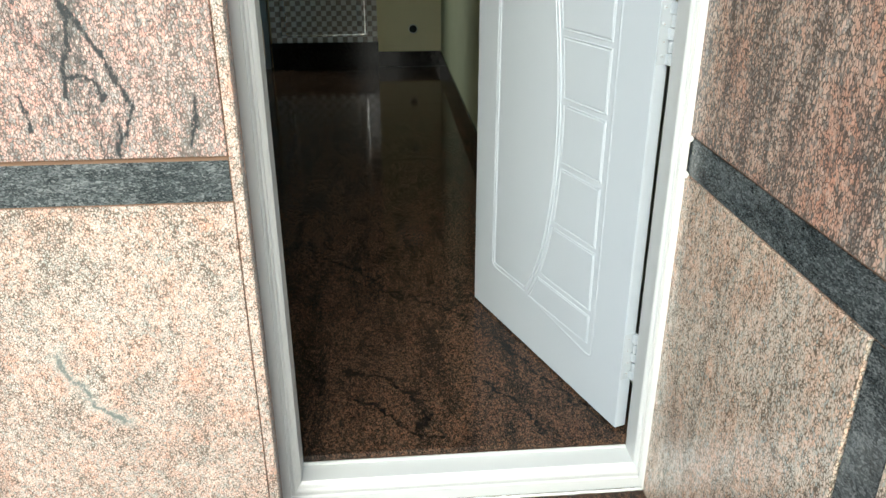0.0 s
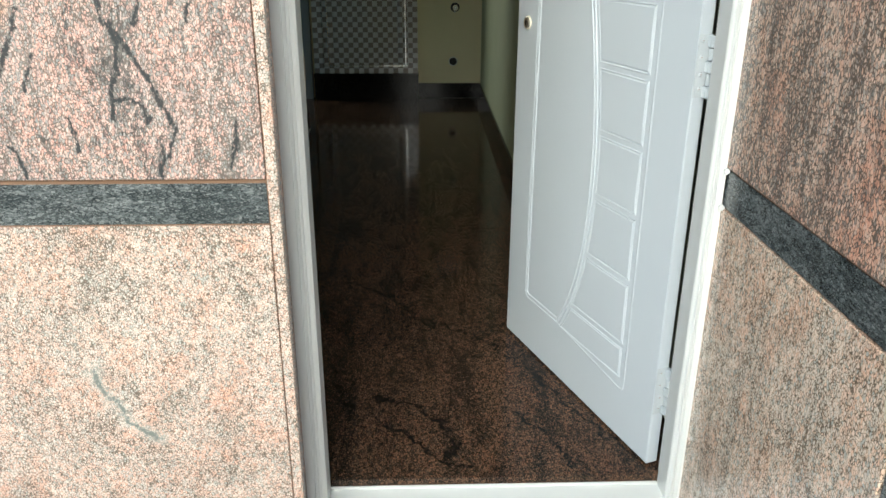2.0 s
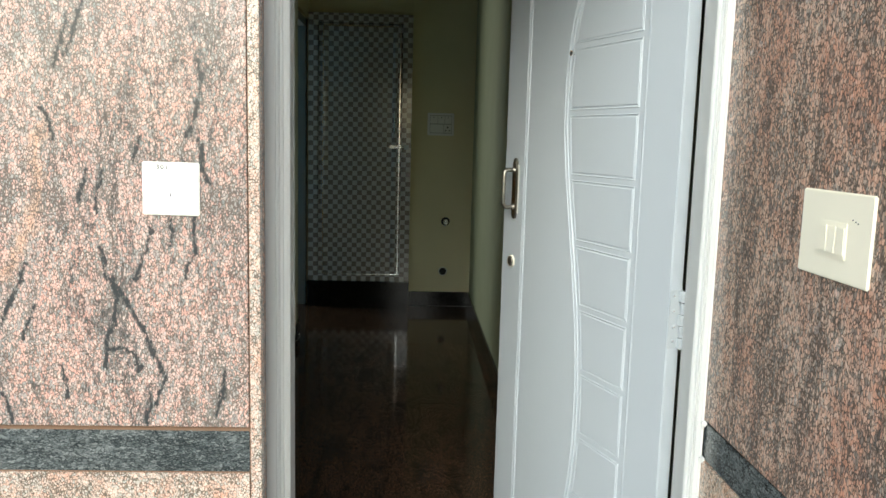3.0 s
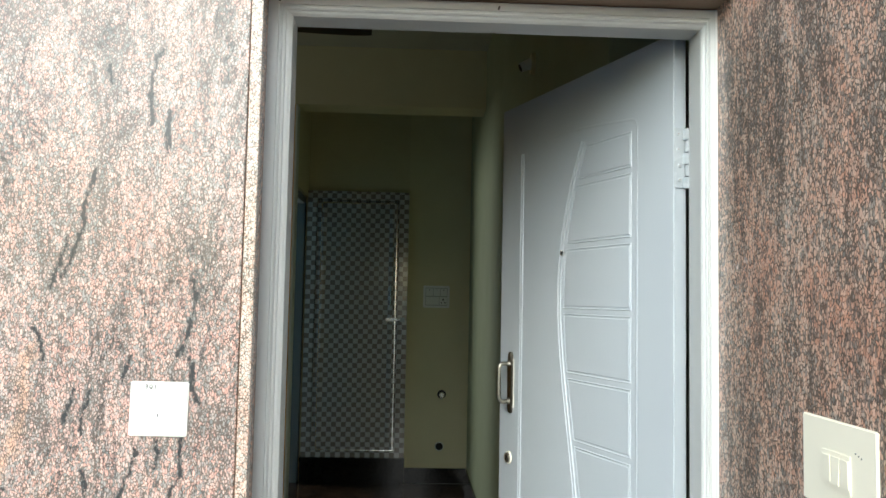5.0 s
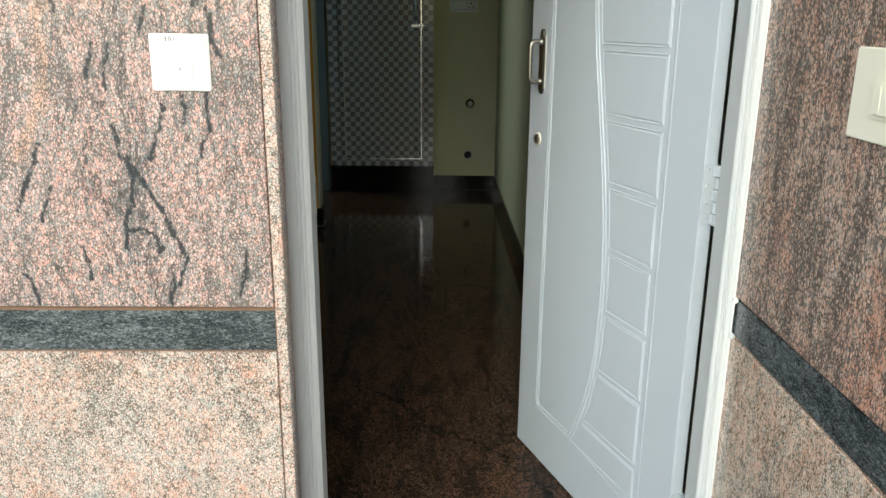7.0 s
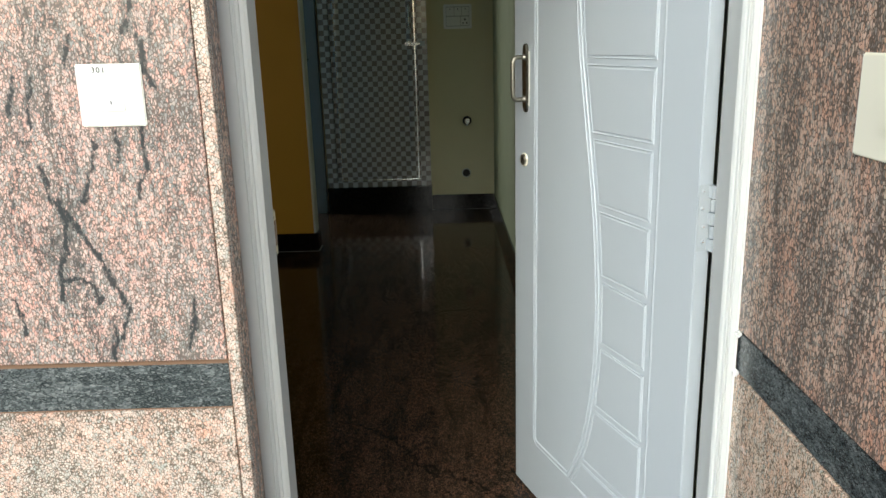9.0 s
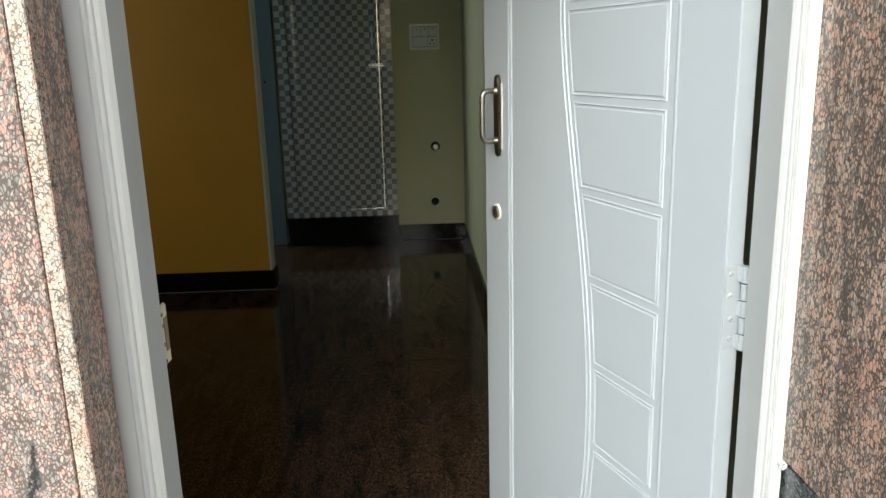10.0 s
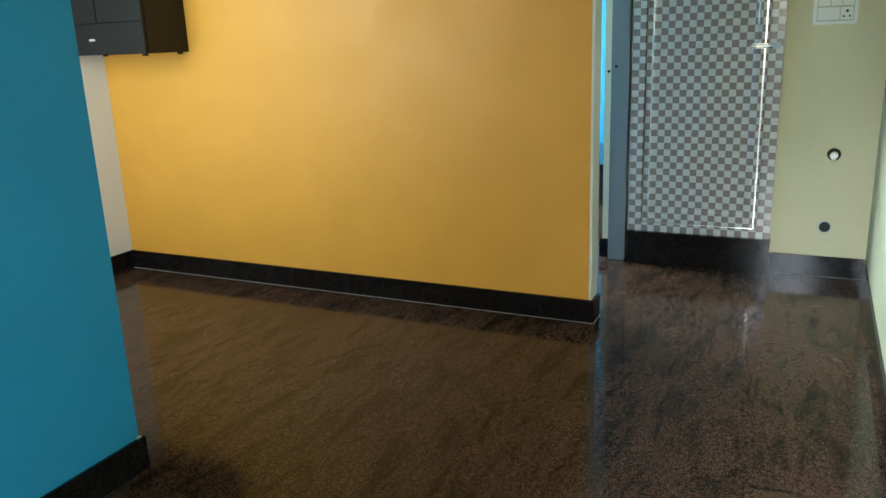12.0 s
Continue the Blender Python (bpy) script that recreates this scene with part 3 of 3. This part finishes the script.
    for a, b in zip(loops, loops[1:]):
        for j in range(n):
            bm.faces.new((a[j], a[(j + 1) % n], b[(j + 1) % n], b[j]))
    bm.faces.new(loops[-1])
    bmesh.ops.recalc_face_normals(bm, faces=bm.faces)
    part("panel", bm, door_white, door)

for z in (0.149, 0.899, 1.650):
    h = part("hinge", box(-0.0022, -0.0318, z - 0.006, 0.0002, -0.0004, z + 0.118, 0.0006), hinge_steel, door, "white painted steel butt hinge")
    for i in range(5):
        rr = 0.0072 if i % 2 == 0 else 0.0062
        part("knuckle", add_cyl(bmesh.new(), (-0.0105, -0.0280 - 0.0014 * (i % 2 == 0), z - 0.006 + i * 0.0248), (0, 0, 1), rr, rr, 0.0228, 18), hinge_steel, h, smooth=False)
        if i % 2 == 0:
            part("wrap", box(-0.0110, -0.0235, z - 0.0055 + i * 0.0248, -0.0020, -0.0212, z + 0.0165 + i * 0.0248, 0.0004), hinge_steel, h)
    for i, dz in enumerate((0.011, 0.040, 0.074, 0.106)):
        sy = -0.0095 - 0.0035 * (i in (0, 1))
        part("screw", add_cyl(bmesh.new(), (-0.0021, sy, z + dz), (-1, 0, 0), 0.0050, 0.0034, 0.0016, 14), hinge_steel, h)
        part("screw_slot", box(-0.0041, sy - 0.0020, z + dz - 0.0006, -0.0036, sy + 0.0020, z + dz + 0.0006), cement, h)

HU, HZ = 0.693, 1.180
bm = bmesh.new()
outline = []
for i in range(28):
    a = 2 * math.pi * i / 28
    sz = 0.078 if abs(math.sin(a)) > 0.2 else 0.078
    outline.append((HU + 0.0135 * math.copysign(abs(math.cos(a)) ** 0.7, math.cos(a)), HZ + sz * math.copysign(abs(math.sin(a)) ** 0.45, math.sin(a)) + 0.008 * math.sin(a)))
lo = [bm.verts.new((u, 0.0, z)) for u, z in outline]
mi = [bm.verts.new((u, 0.005, z)) for u, z in outline]
hi = [bm.verts.new((HU + (u - HU) * 0.8, 0.0075, HZ + (z - HZ) * 0.97)) for u, z in outline]
for a, b in ((lo, mi), (mi, hi)):
    for j in range(28):
        bm.faces.new((a[j], a[(j + 1) % 28], b[(j + 1) % 28], b[j]))
bm.faces.new(hi)
bmesh.ops.recalc_face_normals(bm, faces=bm.faces)
handle = part("handle", bm, plate_dark, door, "antique brass pull handle on an oval backplate")
part("gasket", box(HU - 0.018, 0.0, HZ - 0.070, HU - 0.002, 0.0016, HZ + 0.068, 0.0006), plastic_white, handle)
path = [(HU, 0.006, HZ + 0.052), (HU, 0.022, HZ + 0.053)] + [(HU, 0.0255 + 0.014 * math.sin(radians(a)), HZ + 0.038 + 0.015 * math.cos(radians(a))) for a in range(0, 91, 15)]
path += [(HU, 0.0395, HZ + 0.012), (HU, 0.0395, HZ - 0.012)]
path += [(HU, 0.0255 + 0.014 * math.sin(radians(a)), HZ - 0.038 + 0.015 * math.cos(radians(a))) for a in range(90, 181, 15)] + [(HU, 0.022, HZ - 0.053), (HU, 0.006, HZ - 0.052)]
part("grip", add_tube(bmesh.new(), path, 0.0058, 14), brass, handle, smooth=True)
for s in (-1, 1):
    part("collar", add_cyl(bmesh.new(), (HU, 0.0390, HZ + s * 0.030), (0, 0, 1), 0.0068, 0.0068, 0.003, 16), brass, handle)
    part("boss", add_cyl(bmesh.new(), (HU, 0.006, HZ + s * 0.052), (0, 1, 0), 0.0095, 0.0065, 0.008, 16), brass, handle)
lock = part("lock", add_cyl(bmesh.new(), (0.703, 0.0, 0.970), (0, 1, 0), 0.0150, 0.0135, 0.008, 24), brass, door, "antique brass round lock cylinder")
part("keyway", box(0.7015, 0.0081, 0.963, 0.7045, 0.0095, 0.977), hole_dark, lock)
ring = add_cyl(bmesh.new(), (0.703, 0.0, 0.970), (0, 1, 0), 0.0180, 0.0175, 0.003, 24)
part("rose", ring, plastic_cream, lock)
peep = part("peephole", add_cyl(bmesh.new(), (0.421, 0.0, 1.531), (0, 1, 0), 0.0085, 0.0070, 0.006, 20), chrome, door)
part("lens", add_cyl(bmesh.new(), (0.421, 0.0062, 1.531), (0, 1, 0), 0.0045, 0.0038, 0.0012, 16), hole_dark, peep)


# ---- switches ----
def plate_thing(name, m, w, h, mat, label):
    t = thing(name, m, label, "switch")
    part("plate", box(-w / 2, -0.0045, -h / 2, w / 2, 0.0, h / 2, 0.0018), mat, t)
    return t


bell = plate_thing("bell_switch", pose(-0.2495, 0.0, 1.2235, 0, 0.5, 0), 0.096, 0.0905, plastic_white, "white plastic doorbell switch plate with 301 written on it in pen")
part("button", box(-0.022, -0.0068, -0.023, 0.020, -0.0046, 0.001, 0.001), plastic_clear, bell)
part("pointer", box(-0.0008, -0.0075, -0.013, 0.0008, -0.0067, -0.007), ink, bell)
txt = bpy.data.curves.new("number_301", "FONT")
txt.body, txt.size, txt.align_x, txt.extrude, txt.space_character = "301", 0.0115, "CENTER", 0.0002, 1.25
txt_ob = new("number_301", txt)
bpy.context.view_layer.update()
me = bpy.data.meshes.new_from_object(txt_ob.evaluated_get(bpy.context.evaluated_depsgraph_get()))
bpy.data.objects.remove(txt_ob)
me.materials.clear()
me.materials.append(ink)
num = new("number", me)
num.parent = bell
num.matrix_basis = pose(-0.014, -0.0053, 0.033, 90, 0, 0)

side_sw = plate_thing("switch_board", pose(0.745, -0.2990, 1.2010, 0, 0, -90), 0.180, 0.122, plastic_cream, "cream plastic two-switch plate on the granite side wall")
bmw = box(-0.034, -0.0060, -0.030, 0.034, -0.0046, 0.020, 0.001)
part("surround", bmw, plastic_cream, side_sw)
for x in (-0.022, 0.0, 0.022):
    b = box(-0.0100, -0.0016, -0.019, 0.0100, 0.0, 0.019, 0.0007)
    r = part("rocker", b, plastic_cream, side_sw)
    r.matrix_basis = pose(x, -0.0063, -0.005, 1.5 if x else -1.5, 0, 0)
for x in (0.045, 0.052, 0.058):
    part("mark", add_cyl(bmesh.new(), (x, -0.0046, 0.026 - (x - 0.045) * 0.3), (0, -1, 0), 0.001, 0.001, 0.0008, 8), ink, side_sw)

sock = thing("socket_board", pose(0.377, BACK, 1.436), "translucent white switch and socket board on the cream wall", "socket")
part("plate", box(-0.103, -0.012, -0.086, 0.103, 0, 0.086, 0.004), plastic_clear, sock)
part("inset", box(-0.086, -0.0135, -0.070, 0.086, -0.011, 0.070, 0.002), socket_plastic, sock)
for x0, x1 in ((-0.082, -0.026), (-0.022, 0.028), (0.032, 0.082)):
    part("rocker", box(x0, -0.0175, 0.006, x1, -0.0130, 0.064, 0.002), plastic_white, sock)
    part("switch_mark", box((x0 + x1) / 2 - 0.003, -0.0181, 0.048, (x0 + x1) / 2 + 0.003, -0.0172, 0.056), hole_dark, sock)
part("blank_cover", box(-0.082, -0.0165, -0.064, 0.020, -0.0130, -0.002, 0.002), plastic_white, sock)
o = part("outlet", box(0.024, -0.0175, -0.064, 0.082, -0.0130, -0.002, 0.002), plastic_white, sock)
for dx, dz, rr in ((-0.014, -0.047, 0.0052), (0.014, -0.047, 0.0052), (0.0, -0.022, 0.0070)):
    part("pin_hole", add_cyl(bmesh.new(), (0.053 + dx, -0.0172, dz), (0, -1, 0), rr, rr, 0.0008, 12), hole_dark, o)

# pipe points on the back wall
tap = thing("angle_valve", pose(0.433, BACK, 0.680), "chrome angle valve on the cream wall", "valve")
part("flange", add_cyl(bmesh.new(), (0, 0, 0), (0, -1, 0), 0.034, 0.026, 0.008, 24), hole_dark, tap)
part("body", add_cyl(bmesh.new(), (0, -0.008, 0), (0, -1, 0), 0.013, 0.013, 0.035, 18), chrome, tap)
part("knob", add_cyl(bmesh.new(), (0, -0.043, 0), (0, -1, 0), 0.021, 0.016, 0.016, 18), chrome, tap)
part("outlet", add_cyl(bmesh.new(), (0, -0.028, -0.010), (0, 0, -1), 0.010, 0.009, 0.024, 16), chrome, tap)
cap = thing("drain_point", pose(0.421, BACK, 0.281), "black round drain pipe end in the cream wall", "pipe")
part("collar", add_cyl(bmesh.new(), (0, 0, 0), (0, -1, 0), 0.036, 0.033, 0.004, 24), wall_white, cap)
part("pipe_end", add_cyl(bmesh.new(), (0, -0.003, 0), (0, -1, 0), 0.029, 0.027, 0.006, 24), hole_dark, cap)

# ---- checked bathroom door ----
BX0, BX1, BZ0, BZ1 = -0.638, 0.148, 0.200, 2.243
W = BX1 - BX0
bath = thing("bathroom_door", pose(BX0, BACK - 0.002, BZ0), "closed grey and white checked plastic door with chrome beading above a black step", "door")
H = BZ1 - BZ0


def ring_box(w, h, t, depth, x=0.0, z=0.0, y=0.0):
    bm = bmesh.new()
    add_box(bm, x, y - depth, z, x + t, y, z + h)
    add_box(bm, x + w - t, y - depth, z, x + w, y, z + h)
    add_box(bm, x + t, y - depth, z + h - t, x + w - t, y, z + h)
    add_box(bm, x + t, y - depth, z, x + w - t, y, z + min(t, 0.05))
    return bm


part("frame", ring_box(W, H, 0.070, 0.045), pvc_print, bath)
part("leaf", box(0.074, -0.024, 0.054, W - 0.074, 0.06, H - 0.074), pvc_print, bath)
for x0, x1 in ((0.092, 0.150), (W - 0.150, W - 0.092)):
    bm = bmesh.new()
    pr = [(x0 + (x1 - x0) * j / 8, -0.024 - 0.013 * math.sin(math.pi * j / 8)) for j in range(9)]
    a = [bm.verts.new((x, y, 0.10)) for x, y in pr]
    b = [bm.verts.new((x, y, H - 0.13)) for x, y in pr]
    for j in range(8):
        bm.faces.new((a[j], a[j + 1], b[j + 1], b[j]))
    bm.faces.new(a)
    bm.faces.new(b[::-1])
    bmesh.ops.recalc_face_normals(bm, faces=bm.faces)
    part("stile", bm, pvc_print, bath)
part("rail", box(0.150, -0.034, 0.085, W - 0.150, -0.024, 0.135, 0.004), pvc_print, bath)
t = 0.009
for bx in ((0.106, 0.046, 0.106 + t, H - 0.086), (W - 0.086 - t, 0.046, W - 0.086, H - 0.086), (0.106, 0.046, W - 0.086, 0.046 + t), (0.106, H - 0.086 - t, W - 0.086, H - 0.086)):
    part("beading", box(bx[0], -0.038, bx[1], bx[2], -0.024, bx[3], 0.002), chrome, bath)
bolt = part("bolt", box(W - 0.158, -0.042, 1.040, W - 0.070, -0.034, 1.066, 0.002), chrome, bath, "chrome tower bolt")
for dz in (0.0065, 0.0185):
    part("rod", add_cyl(bmesh.new(), (W - 0.165, -0.047, 1.040 + dz), (1, 0, 0), 0.004, 0.004, 0.150, 12), chrome, bolt)
part("keep", box(W - 0.052, -0.055, 1.036, W - 0.015, -0.046, 1.070, 0.002), hinge_steel, bolt)
grip = [(W - 0.128, -0.034, 1.155), (W - 0.128, -0.06, 1.160), (W - 0.128, -0.066, 1.18), (W - 0.128, -0.066, 1.30), (W - 0.128, -0.06, 1.32), (W - 0.128, -0.034, 1.325)]
part("handle", add_tube(bmesh.new(), grip, 0.006, 10), chrome, bath, smooth=True)
step = link("step", box(BX0 - 0.004, BACK - 0.060, 0.0, BX1 + 0.004, BACK - 0.004, 0.174), granite_skirt, None, "black granite riser under the checked door", "structure")
link("step_slab", box(BX0 - 0.006, BACK - 0.075, 0.174, BX1 + 0.006, BACK + 0.098, 0.199, 0.003), granite_skirt, None, "black granite step slab under the checked door", "structure")

# grey frame of the inner doorway
inner = tagged(new("inner_door_frame"), label="grey-blue painted wooden frame of the open inner doorway", category="door frame", kind="structure")
part("far_jamb", box(-0.765, BACK - 0.03, 0.0, -0.662, BACK + 0.028, 2.2, 0.004), frame_grey, inner)
part("near_jamb", box(-0.765, YEL + 0.120, 0.0, -0.662, YEL + 0.175, 2.2, 0.004), frame_grey, inner)
part("head", box(-0.765, YEL + 0.176, 2.14, -0.662, BACK - 0.031, 2.2, 0.004), frame_grey, inner)
part("latch_hole", add_cyl(bmesh.new(), (-0.735, BACK - 0.0305, 1.16), (0, -1, 0), 0.008, 0.008, 0.001, 12), hole_dark, inner)
part("latch_hole", add_cyl(bmesh.new(), (-0.792, BACK + 0.0295, 1.13), (0, -1, 0), 0.009, 0.009, 0.001, 12), hole_dark, inner)

# ---- skirtings ----
trim = tagged(new("baseboard"), label="black granite skirting with a thin white line of paint above it", kind="structure")


def skirt(x0, y0, x1, y1):
    part("skirting", box(x0, y0, 0.0, x1, y1, SK, 0.0015), granite_skirt, trim)


skirt(0.153, BACK - 0.012, RIGHT - 0.012, BACK)
skirt(RIGHT - 0.012, 0.50, RIGHT, BACK)
skirt(HALL_L + 0.012, YEL - 0.014, -0.564, YEL)
skirt(-0.578, YEL, -0.564, YEL + 0.118)
skirt(HALL_L, BLUE_Y, HALL_L + 0.012, YEL)
skirt(BLUE_X, 0.23, BLUE_X + 0.016, BLUE_Y + 0.016)
skirt(-1.775, BLUE_Y, BLUE_X, BLUE_Y + 0.016)
skirt(-0.83, BACK + 0.016, -0.766, BACK + 0.030)
skirt(HALL_L + 0.012, BLUE_Y, -1.78, BLUE_Y + 0.012)
part("paint_edge", box(BLUE_X + 0.001, BLUE_Y - 0.014, SK, BLUE_X + 0.007, BLUE_Y + 0.006, SK + 0.006, 0.001), wall_white, trim)
for x0, y0, x1, y1 in ((HALL_L + 0.012, YEL - 0.0142, -0.564, YEL - 0.010),):
    part("grout_line", box(x0, y0 - 0.003, 0.0, x1, y0, 0.002), grout, trim)
part("grout_line", box(-0.563, YEL - 0.016, 0.0, -0.559, YEL + 0.118, 0.002), grout, trim)
part("grout_line", box(0.153, BACK - 0.0165, 0.0, RIGHT - 0.016, BACK - 0.0125, 0.002), grout, trim)

# ---- wall cabinet ----
CX0, CX1, CY0, CZ0, CZ1 = HALL_L + 0.01, -2.905, 3.30, 1.335, 2.25
cab = thing("wall_cabinet", pose(CX0, YEL - 0.002, CZ0), "black laminated cabinet hung on the yellow wall, doors closed", "cabinet")
cw, cd, ch = CX1 - CX0, YEL - 0.002 - CY0, CZ1 - CZ0
part("body", box(0, -cd + 0.02, 0.0, cw, 0, ch, 0.002), black_gloss, cab)
for i in range(2):
    d = part("door", box(i * cw / 2 + 0.002, -cd, 0.168, (i + 1) * cw / 2 - 0.002, -cd + 0.018, ch, 0.002), black_gloss, cab)
dr = part("drawer", box(0.002, -cd, 0.003, cw - 0.002, -cd + 0.018, 0.164, 0.002), black_gloss, cab)
part("handle", box(cw * 0.40, -cd - 0.012, 0.074, cw * 0.47, -cd, 0.086, 0.002), chrome, dr)
for x in (0.03, cw - 0.05):
    for y in (-cd + 0.03, -0.03):
        part("foot", box(x, y - 0.012, -0.012, x + 0.02, y + 0.012, 0.0), black_gloss, cab)

# low dark ledge in the inner room
ledge = thing("stone_ledge", pose(-2.2, 6.2, 0), "low black stone ledge against the blue wall of the inner room", "ledge")
part("base", box(-1.3, 0.02, 0.0, 1.5, 1.18, 0.30), black_gloss, ledge)
part("slab", box(-1.32, 0.0, 0.30, 1.52, 1.19, 0.335, 0.004), granite_skirt, ledge)

# ---- ceiling fan and lamp holder ----
fan = thing("ceiling_fan", pose(-0.66, 2.12, 2.66), "brown three-blade ceiling fan at rest under the ceiling", "ceiling fan")
part("motor", add_cyl(bmesh.new(), (0, 0, -0.045), (0, 0, 1), 0.085, 0.095, 0.09, 28), fan_brown, fan)
part("rod", add_cyl(bmesh.new(), (0, 0, 0.04), (0, 0, 1), 0.011, 0.011, CEIL - 2.66 - 0.04, 12), fan_brown, fan)
part("canopy", add_cyl(bmesh.new(), (0, 0, CEIL - 2.66 - 0.07), (0, 0, 1), 0.05, 0.025, 0.07, 20), fan_brown, fan)
for i in range(3):
    bm = bmesh.new()
    rows = []
    for s in range(7):
        r = 0.14 + 0.49 * s / 6
        wv = 0.055 + 0.012 * math.sin(math.pi * s / 6) - (0.012 if s == 6 else 0)
        rows.append([bm.verts.new((r, c * wv, -c * 0.010 + dz)) for c, dz in ((-1, -0.002), (1, -0.002), (1, 0.002), (-1, 0.002))])
    for a, b in zip(rows, rows[1:]):
        for j in range(4):
            bm.faces.new((a[j], a[(j + 1) % 4], b[(j + 1) % 4], b[j]))
    bm.faces.new(rows[0])
    bm.faces.new(rows[-1][::-1])
    bmesh.ops.recalc_face_normals(bm, faces=bm.faces)
    bl_ob = part("blade", bm, fan_brown, fan)
    bl_ob.matrix_basis = pose(0, 0, -0.01, 0, 0, 6 + 120 * i)
    arm = part("blade_arm", box(0.07, -0.016, -0.004, 0.20, 0.016, 0.004, 0.002), fan_brown, bl_ob)

bulb = thing("lamp_holder", pose(RIGHT, 1.64, 2.345), "unlit bulb holder with its wire on the cream wall", "lamp holder")
part("base", add_cyl(bmesh.new(), (0, 0, 0), (-1, 0, 0), 0.045, 0.040, 0.015, 24), wall_cream, bulb)
part("holder", add_cyl(bmesh.new(), (-0.014, 0, 0), (-1, 0, -0.45), 0.022, 0.018, 0.045, 18), plastic_white, bulb)
part("mouth", add_cyl(bmesh.new(), (-0.054, 0, -0.018), (-1, 0, -0.45), 0.015, 0.015, 0.004, 18), hole_dark, bulb)

# ---- unseen window added to the hall ----
win = tagged(new("window_1"), label="unseen aluminium framed window added to the hall, sliding panes", category="window", kind="structure")
wy = BLUE_Y - 0.08
part("frame", ring_box(WX1 - WX0, WZ1 - WZ0, 0.04, 0.05, WX0, WZ0, wy), chrome, win)
part("mullion", box((WX0 + WX1) / 2 - 0.02, wy - 0.045, WZ0 + 0.04, (WX0 + WX1) / 2 + 0.02, wy - 0.005, WZ1 - 0.04), chrome, win)
# opaque panes block the sun; the area lamp inside lights the hall
for x0, x1 in ((WX0 + 0.04, (WX0 + WX1) / 2 - 0.02), ((WX0 + WX1) / 2 + 0.02, WX1 - 0.04)):
    part("pane", box(x0, wy - 0.03, WZ0 + 0.04, x1, wy - 0.024, WZ1 - 0.04), plastic_clear, win, "opaque white pane added to keep the sun out")

# ---- granite cladding ----
front = tagged(new("cladding_front"), label="polished salmon-pink granite cladding with grey veins", kind="structure")
GAP = 0.003
B0, B1 = 0.7155, 0.7915
XE = (-1.90, -0.1225)


def clad(name, mat, x0, y0, z0, x1, y1, z1, parent, label=""):
    return part(name, box(x0, y0, z0, x1, y1, z1, 0.0012), mat, parent, label)


clad("panel", granite_upper, -1.02, 0.0, B1 + 0.009, XE[1], 0.0195, 2.2, front)
clad("panel", granite_upper, -1.90, 0.0, B1 + 0.009, -1.023, 0.0195, 2.2, front)
clad("panel", granite_upper, -1.90, 0.0, 2.203, XE[1], 0.0195, 2.8, front)
clad("band", granite_band, -1.90, 0.0035, B0, XE[1], 0.0195, B1, front, "dark grey granite band")
clad("panel", granite_lower, -1.02, 0.0, FLOOR_OUT, XE[1], 0.0195, B0 - GAP, front, "paler cream and pink granite panel")
clad("panel", granite_lower, -1.90, 0.0, FLOOR_OUT, -1.023, 0.0195, B0 - GAP, front, "paler cream and pink granite panel")
clad("edge_strip", granite_lower, -0.1195, -0.002, FLOOR_OUT, -0.1005, 0.0195, 2.05, front, "narrow pink granite edging strip")
clad("reveal", granite_side, -0.1163, 0.0200, FLOOR_OUT, -0.1120, 0.1085, 1.985, front, "brown granite lining of the doorway's reveal")
clad("panel", granite_side, -0.0995, 0.0, 2.05, 0.744, 0.0195, 2.8, front)
part("joint", box(-1.90, 0.006, FLOOR_OUT, -0.1015, 0.0190, 2.8), joint_mat, front)

side = tagged(new("cladding_side"), label="polished brown-pink granite cladding of the side wall", kind="structure")
S0, S1 = 0.7055, 0.7795
YE = 0.113
clad("panel", granite_side, 0.745, -1.30, S1 + 0.006, 0.7675, YE, 2.8, side)
clad("panel", granite_side, 0.745, -2.60, S1 + 0.006, 0.7675, -1.303, 2.8, side)
clad("band", granite_band, 0.748, -2.60, S0, 0.7675, YE, S1, side, "dark grey granite band")
clad("panel", granite_side_low, 0.745, -0.520, FLOOR_OUT, 0.7675, YE, S0 - GAP, side, "paler brown granite panel")
clad("upright_band", granite_band, 0.748, -0.600, FLOOR_OUT, 0.7675, -0.523, S0 - GAP, side, "dark grey upright granite band")
clad("panel", granite_side_low, 0.745, -2.60, FLOOR_OUT, 0.7675, -0.603, S0 - GAP, side, "paler brown granite panel")
part("joint", box(0.752, -2.60, FLOOR_OUT, 0.7670, YE, 2.8), joint_mat, side)

# ---- floor slabs ----
xs = (-3.74, -2.30, -1.22, 0.99)
ys = (0.1815, 1.855, 3.55, 5.2, RY)
for a, b in zip(xs, xs[1:]):
    for c, d in zip(ys, ys[1:]):
        part("slab", box(a + 0.0008, c + 0.0008, -0.0118, b - 0.0008, d - 0.0008, 0.0, 0.0006), granite_floor, floor_base)
for a, b in ((-4.5, -2.0), (-2.0, -0.6), (-0.6, 0.744)):
    for c, d in ((-2.6, -1.2), (-1.2, -0.001)):
        part("slab", box(a + 0.001, c + 0.001, FLOOR_OUT - 0.0118, b - 0.001, d - 0.001, FLOOR_OUT, 0.0006), granite_floor, porch_base)
part("slab", box(-0.110, -0.001, FLOOR_OUT - 0.0118, 0.744, 0.109, FLOOR_OUT, 0.0006), granite_floor, porch_base)
part("threshold_edge", box(-0.0755, 0.1803, -0.032, 0.7175, 0.1820, -0.0005), granite_floor, floor_base)
